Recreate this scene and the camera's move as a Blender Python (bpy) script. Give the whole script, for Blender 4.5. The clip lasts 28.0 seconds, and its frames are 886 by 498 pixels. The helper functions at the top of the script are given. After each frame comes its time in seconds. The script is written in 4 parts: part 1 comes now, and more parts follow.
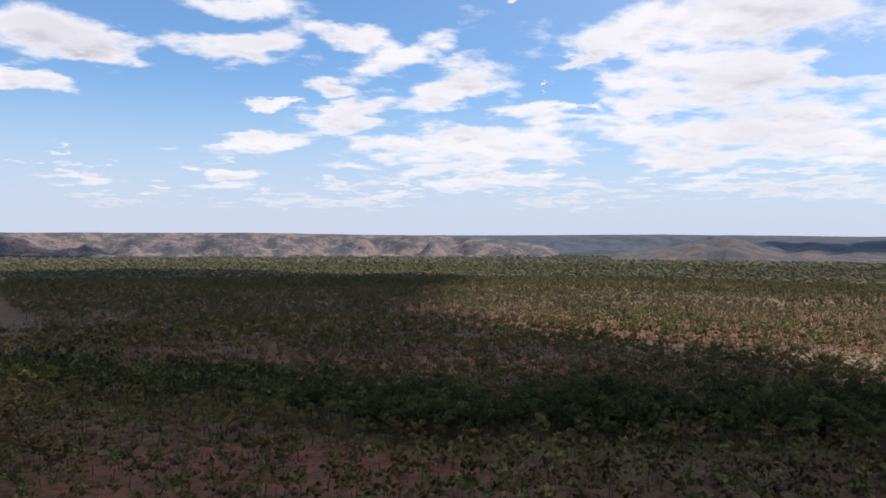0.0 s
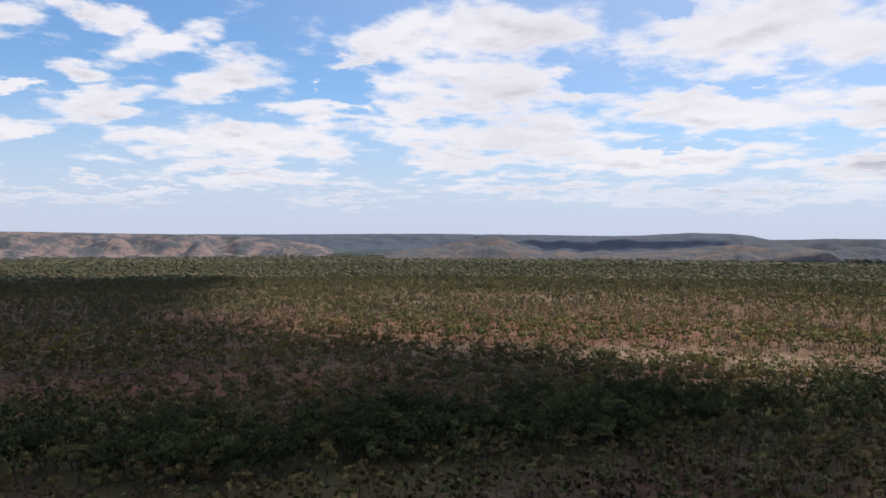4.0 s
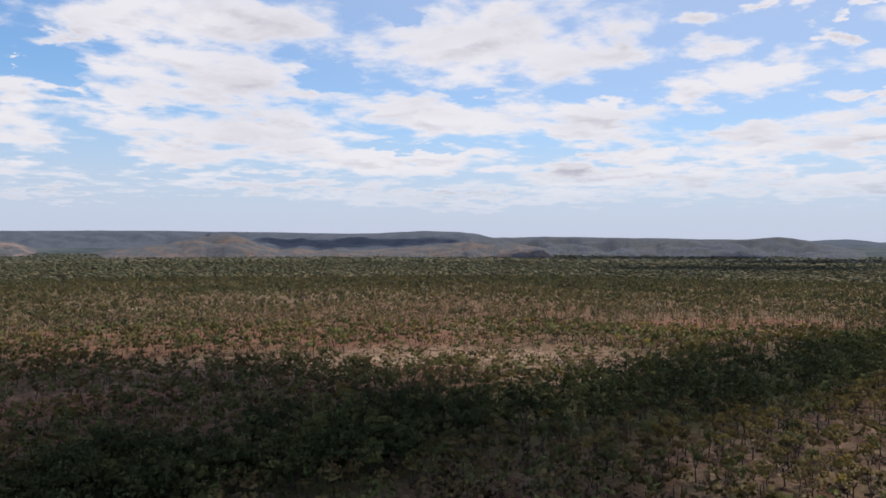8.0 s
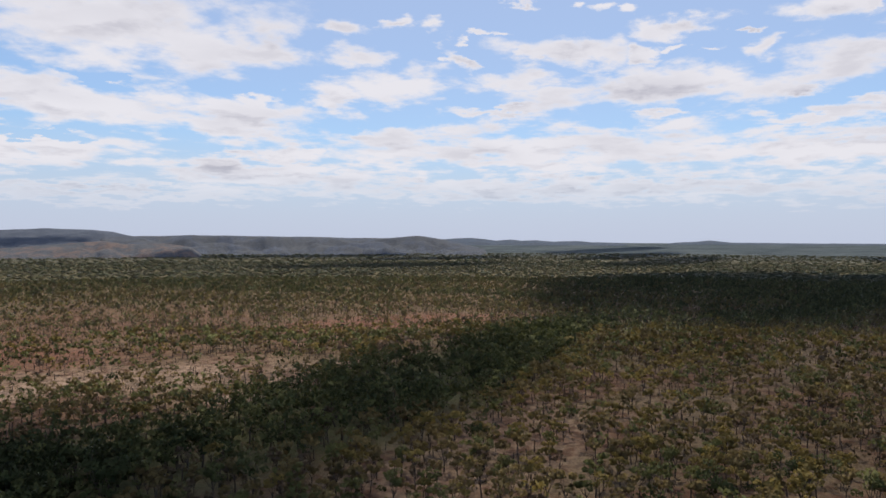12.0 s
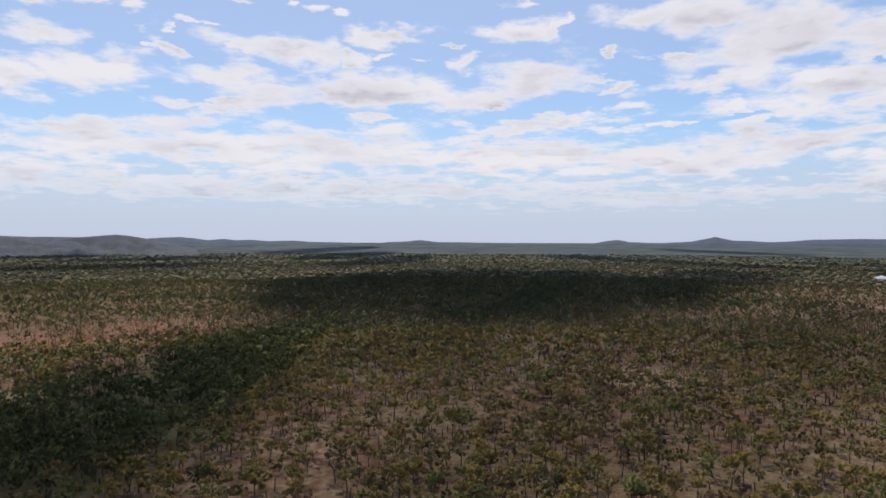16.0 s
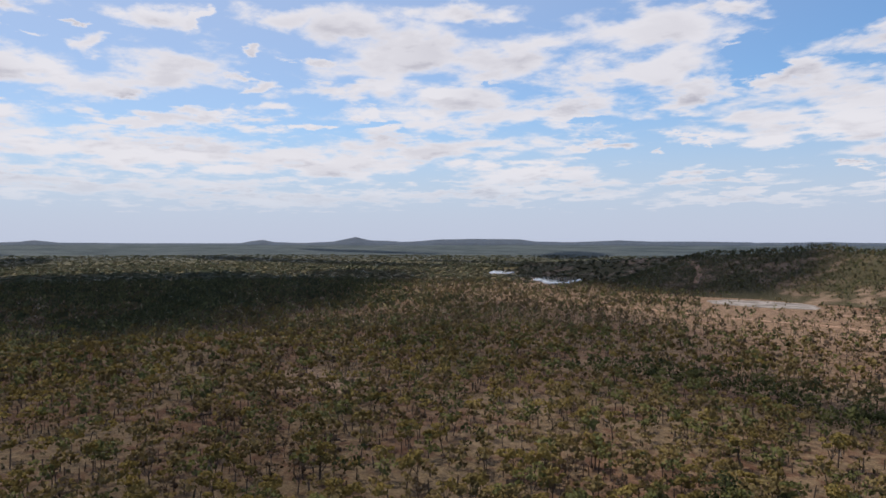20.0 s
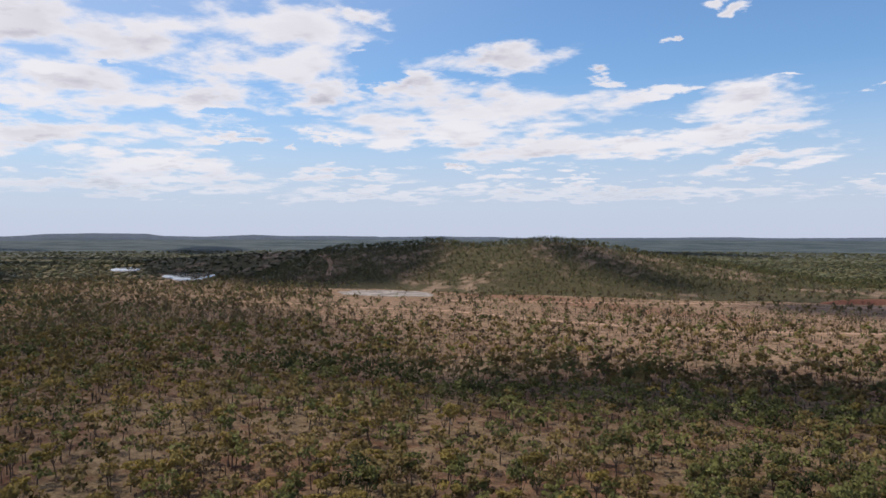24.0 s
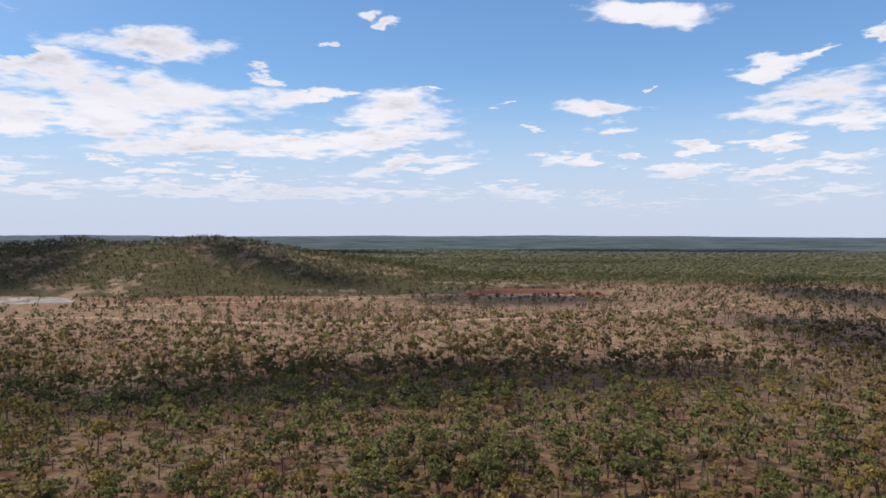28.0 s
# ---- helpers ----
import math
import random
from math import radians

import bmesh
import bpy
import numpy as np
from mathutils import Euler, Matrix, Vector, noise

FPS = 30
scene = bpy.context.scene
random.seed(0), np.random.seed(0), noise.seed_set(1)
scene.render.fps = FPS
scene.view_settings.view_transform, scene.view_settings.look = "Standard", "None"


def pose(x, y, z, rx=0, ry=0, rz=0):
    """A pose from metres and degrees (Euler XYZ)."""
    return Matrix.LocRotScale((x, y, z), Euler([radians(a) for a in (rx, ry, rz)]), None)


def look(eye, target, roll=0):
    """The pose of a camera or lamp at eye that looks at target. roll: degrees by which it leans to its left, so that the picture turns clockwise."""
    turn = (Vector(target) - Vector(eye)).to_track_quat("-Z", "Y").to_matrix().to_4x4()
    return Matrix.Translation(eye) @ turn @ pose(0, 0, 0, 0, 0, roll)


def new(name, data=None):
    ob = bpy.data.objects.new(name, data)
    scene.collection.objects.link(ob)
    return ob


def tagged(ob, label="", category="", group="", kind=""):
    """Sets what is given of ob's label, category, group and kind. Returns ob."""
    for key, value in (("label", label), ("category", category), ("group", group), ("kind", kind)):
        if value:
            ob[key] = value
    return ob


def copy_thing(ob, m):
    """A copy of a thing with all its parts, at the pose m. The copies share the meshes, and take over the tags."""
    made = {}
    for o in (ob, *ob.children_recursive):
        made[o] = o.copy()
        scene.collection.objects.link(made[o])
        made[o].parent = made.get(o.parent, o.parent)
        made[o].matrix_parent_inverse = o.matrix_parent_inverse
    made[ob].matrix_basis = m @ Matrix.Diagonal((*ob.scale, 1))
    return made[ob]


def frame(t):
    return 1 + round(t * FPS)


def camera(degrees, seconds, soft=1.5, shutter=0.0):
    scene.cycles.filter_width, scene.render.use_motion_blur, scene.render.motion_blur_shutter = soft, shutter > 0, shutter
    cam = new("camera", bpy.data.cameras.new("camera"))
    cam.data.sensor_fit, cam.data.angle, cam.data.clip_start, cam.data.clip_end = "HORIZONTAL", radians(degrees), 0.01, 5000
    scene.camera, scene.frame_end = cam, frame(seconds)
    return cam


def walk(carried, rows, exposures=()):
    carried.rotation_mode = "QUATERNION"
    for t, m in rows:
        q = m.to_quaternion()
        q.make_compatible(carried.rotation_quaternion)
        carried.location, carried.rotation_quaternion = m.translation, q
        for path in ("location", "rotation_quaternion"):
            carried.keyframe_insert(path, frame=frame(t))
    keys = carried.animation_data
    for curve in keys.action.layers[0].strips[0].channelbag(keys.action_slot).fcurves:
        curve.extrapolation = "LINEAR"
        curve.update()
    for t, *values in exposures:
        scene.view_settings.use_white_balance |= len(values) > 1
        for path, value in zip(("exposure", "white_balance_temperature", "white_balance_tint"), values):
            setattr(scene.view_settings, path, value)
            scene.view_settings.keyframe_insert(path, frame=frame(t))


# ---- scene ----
cam = camera(62.92, 28.0, soft=1.6)
PATH = [
    (0.0, pose(-0.00, 0.00, 60, 89.31, -0.26, -0.00)),
    (0.5, pose(0.08, 4.05, 60, 89.32, -0.25, -1.06)),
    (1.0, pose(0.11, 8.10, 60, 89.34, -0.25, -2.04)),
    (1.5, pose(0.08, 12.11, 60, 89.35, -0.25, -3.46)),
    (2.0, pose(0.00, 16.06, 60, 89.33, -0.24, -7.84)),
    (2.5, pose(-0.01, 19.94, 60, 89.32, -0.22, -11.48)),
    (3.0, pose(0.15, 23.77, 60, 89.32, -0.21, -13.52)),
    (3.5, pose(0.57, 27.54, 60, 89.32, -0.20, -15.63)),
    (5.5, pose(3.47, 42.39, 60, 89.23, -0.16, -24.67)),
    (6.0, pose(4.47, 46.14, 60, 89.22, -0.18, -27.32)),
    (6.5, pose(5.65, 49.99, 60, 89.23, -0.20, -30.00)),
    (7.0, pose(6.99, 53.86, 60, 89.24, -0.21, -32.69)),
    (7.5, pose(8.50, 57.68, 60, 89.21, -0.21, -35.37)),
    (8.0, pose(10.18, 61.40, 60, 89.19, -0.20, -38.44)),
    (8.5, pose(12.04, 64.99, 60, 89.19, -0.18, -41.97)),
    (9.0, pose(14.10, 68.47, 60, 89.17, -0.16, -45.50)),
    (9.5, pose(16.40, 71.83, 60, 89.15, -0.16, -48.58)),
    (10.0, pose(18.93, 75.07, 60, 89.14, -0.16, -51.06)),
    (10.5, pose(21.65, 78.29, 60, 89.14, -0.17, -54.23)),
    (11.0, pose(24.50, 81.53, 60, 89.16, -0.16, -59.80)),
    (11.5, pose(27.39, 84.57, 60, 89.17, -0.17, -63.42)),
    (12.0, pose(30.26, 87.16, 60, 89.17, -0.18, -65.65)),
    (12.5, pose(33.20, 89.42, 60, 89.15, -0.19, -67.96)),
    (14.5, pose(46.05, 97.28, 60, 89.16, -0.23, -79.20)),
    (15.0, pose(49.48, 98.93, 60, 89.16, -0.24, -82.10)),
    (15.5, pose(53.05, 100.29, 60, 89.18, -0.26, -84.98)),
    (16.0, pose(56.68, 101.44, 60, 89.22, -0.28, -87.87)),
    (16.5, pose(60.29, 102.43, 60, 89.26, -0.29, -90.80)),
    (17.0, pose(63.72, 103.25, 60, 89.31, -0.29, -93.72)),
    (17.5, pose(66.76, 103.92, 60, 89.35, -0.25, -96.68)),
    (18.0, pose(69.20, 104.45, 60, 89.37, -0.22, -100.07)),
    (18.5, pose(70.92, 104.81, 60, 89.37, -0.23, -104.02)),
    (19.0, pose(71.93, 105.05, 60, 89.35, -0.25, -107.94)),
    (19.5, pose(72.45, 105.13, 60, 89.35, -0.25, -111.72)),
    (20.0, pose(72.75, 105.12, 60, 89.34, -0.22, -115.49)),
    (20.5, pose(72.90, 105.07, 60, 89.31, -0.18, -119.22)),
    (21.0, pose(72.97, 105.02, 60, 89.28, -0.16, -122.80)),
    (21.5, pose(73.01, 104.97, 60, 89.23, -0.17, -126.12)),
    (23.5, pose(73.21, 105.05, 60, 89.04, -0.15, -140.30)),
    (24.0, pose(73.23, 105.11, 60, 88.99, -0.15, -143.82)),
    (24.5, pose(73.21, 105.14, 60, 88.99, -0.16, -147.35)),
    (25.0, pose(73.14, 105.16, 60, 88.99, -0.15, -150.86)),
    (25.5, pose(73.06, 105.21, 60, 88.96, -0.15, -154.26)),
    (26.0, pose(73.03, 105.31, 60, 88.94, -0.15, -157.53)),
    (26.5, pose(73.09, 105.45, 60, 88.95, -0.13, -160.80)),
    (27.0, pose(73.23, 105.58, 60, 88.94, -0.11, -164.29)),
    (27.5, pose(73.42, 105.66, 60, 88.93, -0.10, -167.15)),
    (28.0, pose(73.62, 105.71, 60, 88.92, -0.10, -170.12)),
]
walk(cam, PATH, exposures=((0, 0.05), (3, 0.0), (6, -0.08), (9, -0.14), (12, -0.18), (15, -0.14), (18, -0.15), (21, -0.22), (23.5, -0.14), (25, -0.05), (28, 0.0)))

# ---- light ----
SUN_AZ, SUN_EL = 75.0, 63.0            # degrees clockwise from +y, degrees above the horizon
SUN_DIR = Vector((math.sin(radians(SUN_AZ)) * math.cos(radians(SUN_EL)), math.cos(radians(SUN_AZ)) * math.cos(radians(SUN_EL)), math.sin(radians(SUN_EL))))
sun = new("sun", bpy.data.lights.new("sun", "SUN"))
sun.data.energy, sun.data.angle, sun.data.color = 4.3, radians(1.6), (1.0, 0.895, 0.755)
sun.matrix_world = look(SUN_DIR * 3000, (0, 0, 0))


class Tree:
    """A short way to write node trees."""

    def __init__(self, tree):
        self.tree = tree
        tree.nodes.clear()

    def node(self, kind, **inputs):
        n = self.tree.nodes.new(kind)
        for k, v in inputs.items():
            self.put(n, k.replace("_", " "), v)
        return n

    def put(self, n, key, v):
        s = n.inputs[int(key)] if key.isdigit() else n.inputs[key]
        if isinstance(v, bpy.types.NodeSocket):
            self.tree.links.new(v, s)
        else:
            s.default_value = v

    def math(self, op, a, b=0.0, c=0.0, clamp=False):
        n = self.tree.nodes.new("ShaderNodeMath")
        n.operation, n.use_clamp = op, clamp
        for i, v in enumerate((a, b, c)):
            self.put(n, str(i), v)
        return n.outputs[0]

    def vec(self, op, a, b=(0, 0, 0), c=(0, 0, 0)):
        n = self.tree.nodes.new("ShaderNodeVectorMath")
        n.operation = op
        self.put(n, "0", a), self.put(n, "1", b)
        if op == "MULTIPLY_ADD":
            self.put(n, "2", c)
        return n.outputs["Value"] if op in ("LENGTH", "DOT_PRODUCT") else n.outputs["Vector"]

    def noise(self, vector, scale, detail=4.0, rough=0.55, distort=0.0):
        n = self.tree.nodes.new("ShaderNodeTexNoise")
        for k, v in (("Vector", vector), ("Scale", scale), ("Detail", detail), ("Roughness", rough), ("Distortion", distort)):
            self.put(n, k, v)
        return n.outputs["Fac"]

    def smooth(self, v, lo, hi, out0=0.0, out1=1.0):
        n = self.tree.nodes.new("ShaderNodeMapRange")
        n.interpolation_type = "SMOOTHSTEP"
        for i, x in enumerate((v, lo, hi, out0, out1)):
            self.put(n, str(i), x)
        return n.outputs[0]

    def mix(self, fac, a, b, blend="MIX"):
        n = self.tree.nodes.new("ShaderNodeMix")
        n.data_type, n.blend_type = "RGBA", blend
        self.put(n, "0", fac)
        for i, v in ((6, a), (7, b)):
            self.put(n, str(i), v if isinstance(v, bpy.types.NodeSocket) else (*v, 1.0))
        return n.outputs[2]


world = bpy.data.worlds.new("sky")
scene.world = world
world.use_nodes = True
W = Tree(world.node_tree)
sky = W.node("ShaderNodeTexSky")
sky.sky_type, sky.sun_disc = "NISHITA", False
sky.sun_elevation, sky.sun_rotation = radians(SUN_EL), radians(SUN_AZ)
sky.air_density, sky.dust_density, sky.ozone_density = 1.0, 0.6, 1.6
way = W.vec("NORMALIZE", W.node("ShaderNodeTexCoord").outputs["Generated"])
xyz = W.node("ShaderNodeSeparateXYZ", Vector=way)
wx, wy, wz = xyz.outputs[0], xyz.outputs[1], xyz.outputs[2]
elev = W.math("MULTIPLY", W.math("ARCSINE", wz), 57.2958)
turn = W.math("MULTIPLY", W.math("ARCTAN2", wx, wy), 57.2958)
turn = W.math("SUBTRACT", W.math("MODULO", W.math("ADD", turn, 420.0), 360.0), 60.0)   # from -60 to 300
height = W.math("ADD", W.math("MAXIMUM", wz, 0.0), 0.13)
plane = W.node("ShaderNodeCombineXYZ", X=W.math("DIVIDE", wx, height), Y=W.math("DIVIDE", wy, height)).outputs[0]
puffs = W.noise(plane, 3.6, 9.0, 0.58, 0.15)
above = W.noise(W.vec("MULTIPLY", plane, (0.955, 0.955, 1.0)), 3.6, 5.0, 0.56, 0.15)
masses = W.noise(plane, 1.1, 2.0, 0.5)
ragged = W.node("ShaderNodeTexNoise", Vector=plane, Scale=4.2, Detail=7.0, Roughness=0.6).outputs["Color"]
at_sky = W.node("ShaderNodeCombineXYZ", X=turn, Y=elev).outputs[0]
at_sky = W.vec("MULTIPLY_ADD", W.vec("SUBTRACT", ragged, (0.5, 0.5, 0.5)), (9.0, 4.2, 0.0), at_sky)
# beyond the picked-out clouds the same broken cumulus goes on overhead
nearest = [W.math("ADD", W.smooth(elev, 16.0, 26.0, 2.2, 0.0), W.smooth(masses, 0.42, 0.6, 1.7, 0.3))]


split = W.node("ShaderNodeSeparateXYZ", Vector=at_sky)
at_x, at_y = split.outputs[0], split.outputs[1]
gaps = [0.0]


def from_middle(so_far, az, el, wide, high, tilt):
    """How far the view is from a cloud's middle, in its own half widths; so_far only keeps the clouds in order."""
    at = W.node("ShaderNodeCombineXYZ", X=at_x, Y=at_y, Z=so_far).outputs[0]
    n = W.node("ShaderNodeMapping", Vector=at)
    n.vector_type = "TEXTURE"
    n.inputs["Location"].default_value, n.inputs["Rotation"].default_value, n.inputs["Scale"].default_value = (az, el, 0), (0, 0, radians(tilt)), (wide, high, 1e5)
    return W.vec("LENGTH", n.outputs[0])


def cloud(az, el, wide, high, tilt=0.0):
    """One cumulus: its bearing and height over the horizon, half its width and half its height, in degrees."""
    nearest[0] = W.math("MINIMUM", nearest[0], from_middle(nearest[0], az, el, wide, high, tilt))


def gap_between(az, el, wide, high, tilt=0.0):
    """A hole in the cloud through which the blue shows."""
    gaps[0] = W.math("MAXIMUM", gaps[0], W.math("SUBTRACT", 1.25, from_middle(gaps[0], az, el, wide, high, tilt)))


cloud(-29.4, 14.3, 4.2, 2.0)
cloud(-30.1, 10.6, 2.6, 0.7)
cloud(-25.2, 13.2, 3.4, 1.1)
cloud(-15.9, 14.3, 5.4, 1.4, 8)
cloud(-15.9, 17.0, 4.3, 0.9)
cloud(-6.5, 15.5, 3.3, 0.8, 5)
cloud(-2.5, 14.9, 4.2, 1.5, 20)
cloud(-8.6, 11.6, 2.6, 1.0)
cloud(-13.2, 10.4, 1.7, 0.4)
cloud(0.7, 11.7, 5.8, 1.8, 16)
cloud(-7.3, 9.6, 5.5, 1.2, 16)
cloud(-13.8, 7.5, 5.5, 0.9, 12)
cloud(2.7, 7.4, 10.7, 1.7, 3)
cloud(2.9, 4.8, 8.4, 0.9)
cloud(-26.1, 4.5, 2.5, 0.6, 3)
cloud(-16.5, 4.7, 2.7, 0.7, 3)
cloud(-21.5, 3.8, 1.2, 0.3)
cloud(-8.2, 4.3, 1.4, 0.3)
cloud(-2.4, 4.1, 2.1, 0.4)
cloud(8.0, 9.7, 3.7, 0.9, 5)
cloud(-9.9, 3.0, 9.1, 0.4)
cloud(-27.6, 6.3, 0.4, 0.2)
cloud(-30.8, 5.2, 0.4, 0.2)
cloud(5.1, 17.9, 0.6, 0.3)
cloud(8.2, 11.7, 0.4, 0.2)
cloud(-24.9, 2.8, 1.5, 0.2)
cloud(9.5, 3.4, 2.6, 0.4)
cloud(-5.5, 3.2, 2.7, 0.3)
cloud(20.9, 15.7, 11.5, 2.5)
cloud(14.7, 15.3, 5.4, 2.0)
cloud(42.6, 15.0, 13.3, 3.1)
cloud(20.9, 12.0, 10.4, 2.5)
cloud(38.9, 9.6, 10.5, 1.8)
cloud(49.5, 9.4, 6.2, 1.5)
cloud(23.6, 8.1, 10.5, 2.6)
cloud(34.2, 6.1, 10.8, 1.4)
cloud(50.3, 6.6, 3.3, 0.6)
cloud(18.3, 6.6, 4.8, 1.3)
cloud(50.3, 4.6, 9.4, 1.3)
cloud(53.8, 6.4, 3.4, 1.0)
cloud(25.4, 4.0, 11.6, 0.8)
cloud(40.6, 3.2, 13.6, 0.7)
cloud(12.2, 14.8, 2.5, 1.6, 30)
cloud(14.8, 9.9, 3.0, 2.1)
cloud(51.7, 10.6, 1.6, 0.7, 15)
cloud(10.1, 3.1, 5.0, 0.4)
cloud(11.3, 13.7, 3.0, 0.8, 20)
cloud(59.5, 14.0, 3.0, 1.0)
cloud(62.5, 11.8, 4.1, 1.5)
cloud(57.0, 10.8, 2.7, 1.2)
cloud(51.1, 10.7, 1.6, 0.5)
cloud(65.0, 16.1, 1.5, 0.7)
cloud(66.3, 14.0, 1.2, 0.6, -30)
cloud(68.8, 15.7, 1.6, 0.2, 6)
cloud(57.4, 16.1, 2.1, 0.8)
cloud(61.7, 16.6, 1.6, 0.5)
cloud(50.1, 8.7, 5.1, 1.3)
cloud(50.8, 14.5, 3.8, 1.8)
cloud(83.8, 15.5, 2.4, 0.7)
cloud(78.3, 17.3, 1.3, 0.4)
cloud(80.8, 16.9, 0.9, 0.4)
cloud(75.8, 14.2, 4.4, 1.0, -5)
cloud(81.2, 13.7, 1.3, 0.6)
cloud(72.8, 14.2, 1.3, 0.8)
cloud(72.3, 17.9, 0.8, 0.3)
cloud(79.9, 11.3, 11.5, 1.5, 4)
cloud(73.2, 12.5, 4.1, 1.0)
cloud(86.1, 11.3, 7.7, 1.4)
cloud(69.3, 10.1, 4.8, 0.4, 6)
cloud(71.0, 7.0, 21.2, 1.8)
cloud(93.0, 6.4, 20.9, 1.5)
cloud(59.3, 8.1, 1.4, 0.6)
cloud(82.5, 9.2, 2.8, 0.4)
cloud(75.4, 3.9, 32.9, 1.2)
cloud(101.1, 3.3, 12.7, 0.9)
cloud(54.7, 4.9, 9.6, 1.0)
cloud(83.6, 14.2, 1.0, 0.2)
cloud(86.1, 13.7, 1.1, 0.3)
cloud(75.8, 17.8, 0.7, 0.4)
cloud(87.8, 15.0, 0.5, 0.2)
cloud(93.7, 15.9, 2.8, 1.0)
cloud(93.9, 18.0, 1.8, 0.5)
cloud(95.0, 12.6, 4.3, 1.8)
cloud(100.6, 11.8, 1.5, 0.5, 8)
cloud(89.5, 13.7, 1.4, 1.0)
cloud(92.6, 8.7, 5.0, 0.7)
cloud(97.1, 9.1, 1.9, 0.7)
cloud(101.5, 9.0, 2.5, 1.0)
cloud(101.4, 14.0, 0.9, 0.3)
cloud(92.1, 10.8, 1.8, 0.6)
cloud(96.4, 15.9, 1.0, 0.5, 30)
cloud(87.9, 15.1, 0.6, 0.2)
cloud(103.0, 16.6, 3.5, 1.1)
cloud(108.2, 15.7, 4.5, 1.6)
cloud(112.6, 14.5, 8.0, 2.5)
cloud(117.5, 17.5, 4.0, 1.0)
cloud(120.8, 13.8, 6.2, 2.1)
cloud(108.2, 11.4, 4.9, 0.8)
cloud(116.2, 10.3, 8.5, 2.1)
cloud(131.3, 15.7, 7.2, 2.1)
cloud(136.9, 16.5, 3.3, 0.7, -5)
cloud(130.1, 13.0, 7.7, 1.7)
cloud(125.0, 9.9, 6.5, 1.5)
cloud(114.4, 7.3, 9.4, 1.3)
cloud(106.4, 5.9, 11.3, 1.3)
cloud(122.8, 5.1, 6.6, 1.1)
cloud(134.8, 7.9, 3.4, 0.4)
cloud(136.4, 4.7, 4.5, 0.6)
cloud(120.6, 3.6, 13.7, 0.7)
cloud(137.4, 3.2, 8.1, 0.5)
cloud(105.6, 8.9, 1.7, 0.4)
cloud(104.9, 13.6, 1.3, 0.4)
cloud(101.4, 14.1, 0.8, 0.3)
cloud(132.6, 6.9, 0.8, 0.3)
cloud(135.2, 7.4, 0.6, 0.2)
cloud(109.9, 9.9, 1.8, 0.6)
cloud(127.6, 7.5, 2.6, 0.5)
cloud(100.5, 9.1, 2.4, 1.0)
cloud(134.2, 10.6, 2.8, 1.2)
cloud(147.1, 13.7, 5.5, 1.0, 2)
cloud(141.2, 11.6, 4.0, 1.2)
cloud(146.7, 9.9, 11.0, 1.9)
cloud(142.7, 8.2, 9.2, 1.2)
cloud(152.4, 6.8, 8.0, 1.2)
cloud(158.6, 6.9, 6.6, 1.0)
cloud(164.2, 7.7, 8.0, 1.0)
cloud(166.3, 9.7, 4.3, 1.4)
cloud(160.4, 11.0, 2.7, 0.4, 4)
cloud(167.4, 5.5, 4.9, 0.7, 6)
cloud(169.0, 11.3, 1.4, 0.2)
cloud(156.2, 12.3, 1.2, 0.4)
cloud(164.0, 17.0, 1.1, 0.4)
cloud(165.4, 16.1, 0.8, 0.4)
cloud(148.9, 4.6, 2.6, 0.4)
cloud(156.0, 3.3, 17.6, 0.5)
cloud(160.8, 14.8, 0.7, 0.2)
cloud(145.3, 5.2, 1.1, 0.3)
cloud(154.2, 4.5, 1.8, 0.3)
cloud(175.0, 10.2, 0.9, 0.2)
cloud(185.5, 16.5, 4.6, 0.9, -6)
cloud(182.0, 9.3, 3.1, 0.8, -4)
cloud(180.2, 6.1, 2.9, 0.5, 4)
cloud(177.4, 8.1, 0.7, 0.3)
cloud(175.1, 10.2, 0.8, 0.2)
cloud(193.6, 12.0, 1.9, 0.6)
cloud(196.6, 12.3, 1.8, 0.3, 12)
cloud(197.0, 9.7, 5.1, 1.5, 6)
cloud(199.6, 7.8, 2.9, 0.8, 4)
cloud(189.7, 6.7, 1.8, 0.4)
cloud(194.6, 6.5, 1.9, 0.4)
cloud(188.3, 5.1, 2.9, 0.5, 6)
cloud(195.7, 4.7, 5.3, 0.6, 7)
cloud(175.3, 3.3, 3.8, 0.4)
cloud(182.0, 2.9, 2.1, 0.3)
cloud(189.3, 2.8, 2.0, 0.2)
cloud(197.7, 2.9, 3.5, 0.4, 5)
cloud(201.2, 13.3, 0.7, 0.6)
cloud(185.6, 11.1, 0.4, 0.2)
cloud(184.4, 5.9, 1.3, 0.3)
cloud(186.0, 2.1, 2.5, 0.2)
gap_between(29.8, 12.5, 2.1, 0.8)
gap_between(35.0, 16.9, 1.4, 0.8)
gap_between(40.5, 11.3, 1.9, 0.5)
gap_between(36.4, 7.3, 3.4, 0.4)
gap_between(10.1, 11.6, 1.9, 1.2)
gap_between(138.5, 12.9, 1.1, 1.5)
gap_between(119.7, 12.1, 0.6, 0.3)
gap_between(127.6, 9.3, 1.3, 0.4)
gap_between(109.9, 8.8, 2.7, 0.3)
body = W.math("SUBTRACT", W.math("SUBTRACT", 1.0, W.math("MINIMUM", nearest[0], 2.0)), W.math("MULTIPLY", gaps[0], 1.3))
thick = W.math("ADD", W.math("MULTIPLY", body, 0.75), W.math("MULTIPLY", W.math("SUBTRACT", puffs, 0.45), 2.3))
cover = W.math("MULTIPLY", W.smooth(thick, -0.03, 0.55), W.smooth(elev, 0.8, 6.0, 0.2, 0.97))
under = W.smooth(W.math("SUBTRACT", above, puffs), -0.05, 0.16)
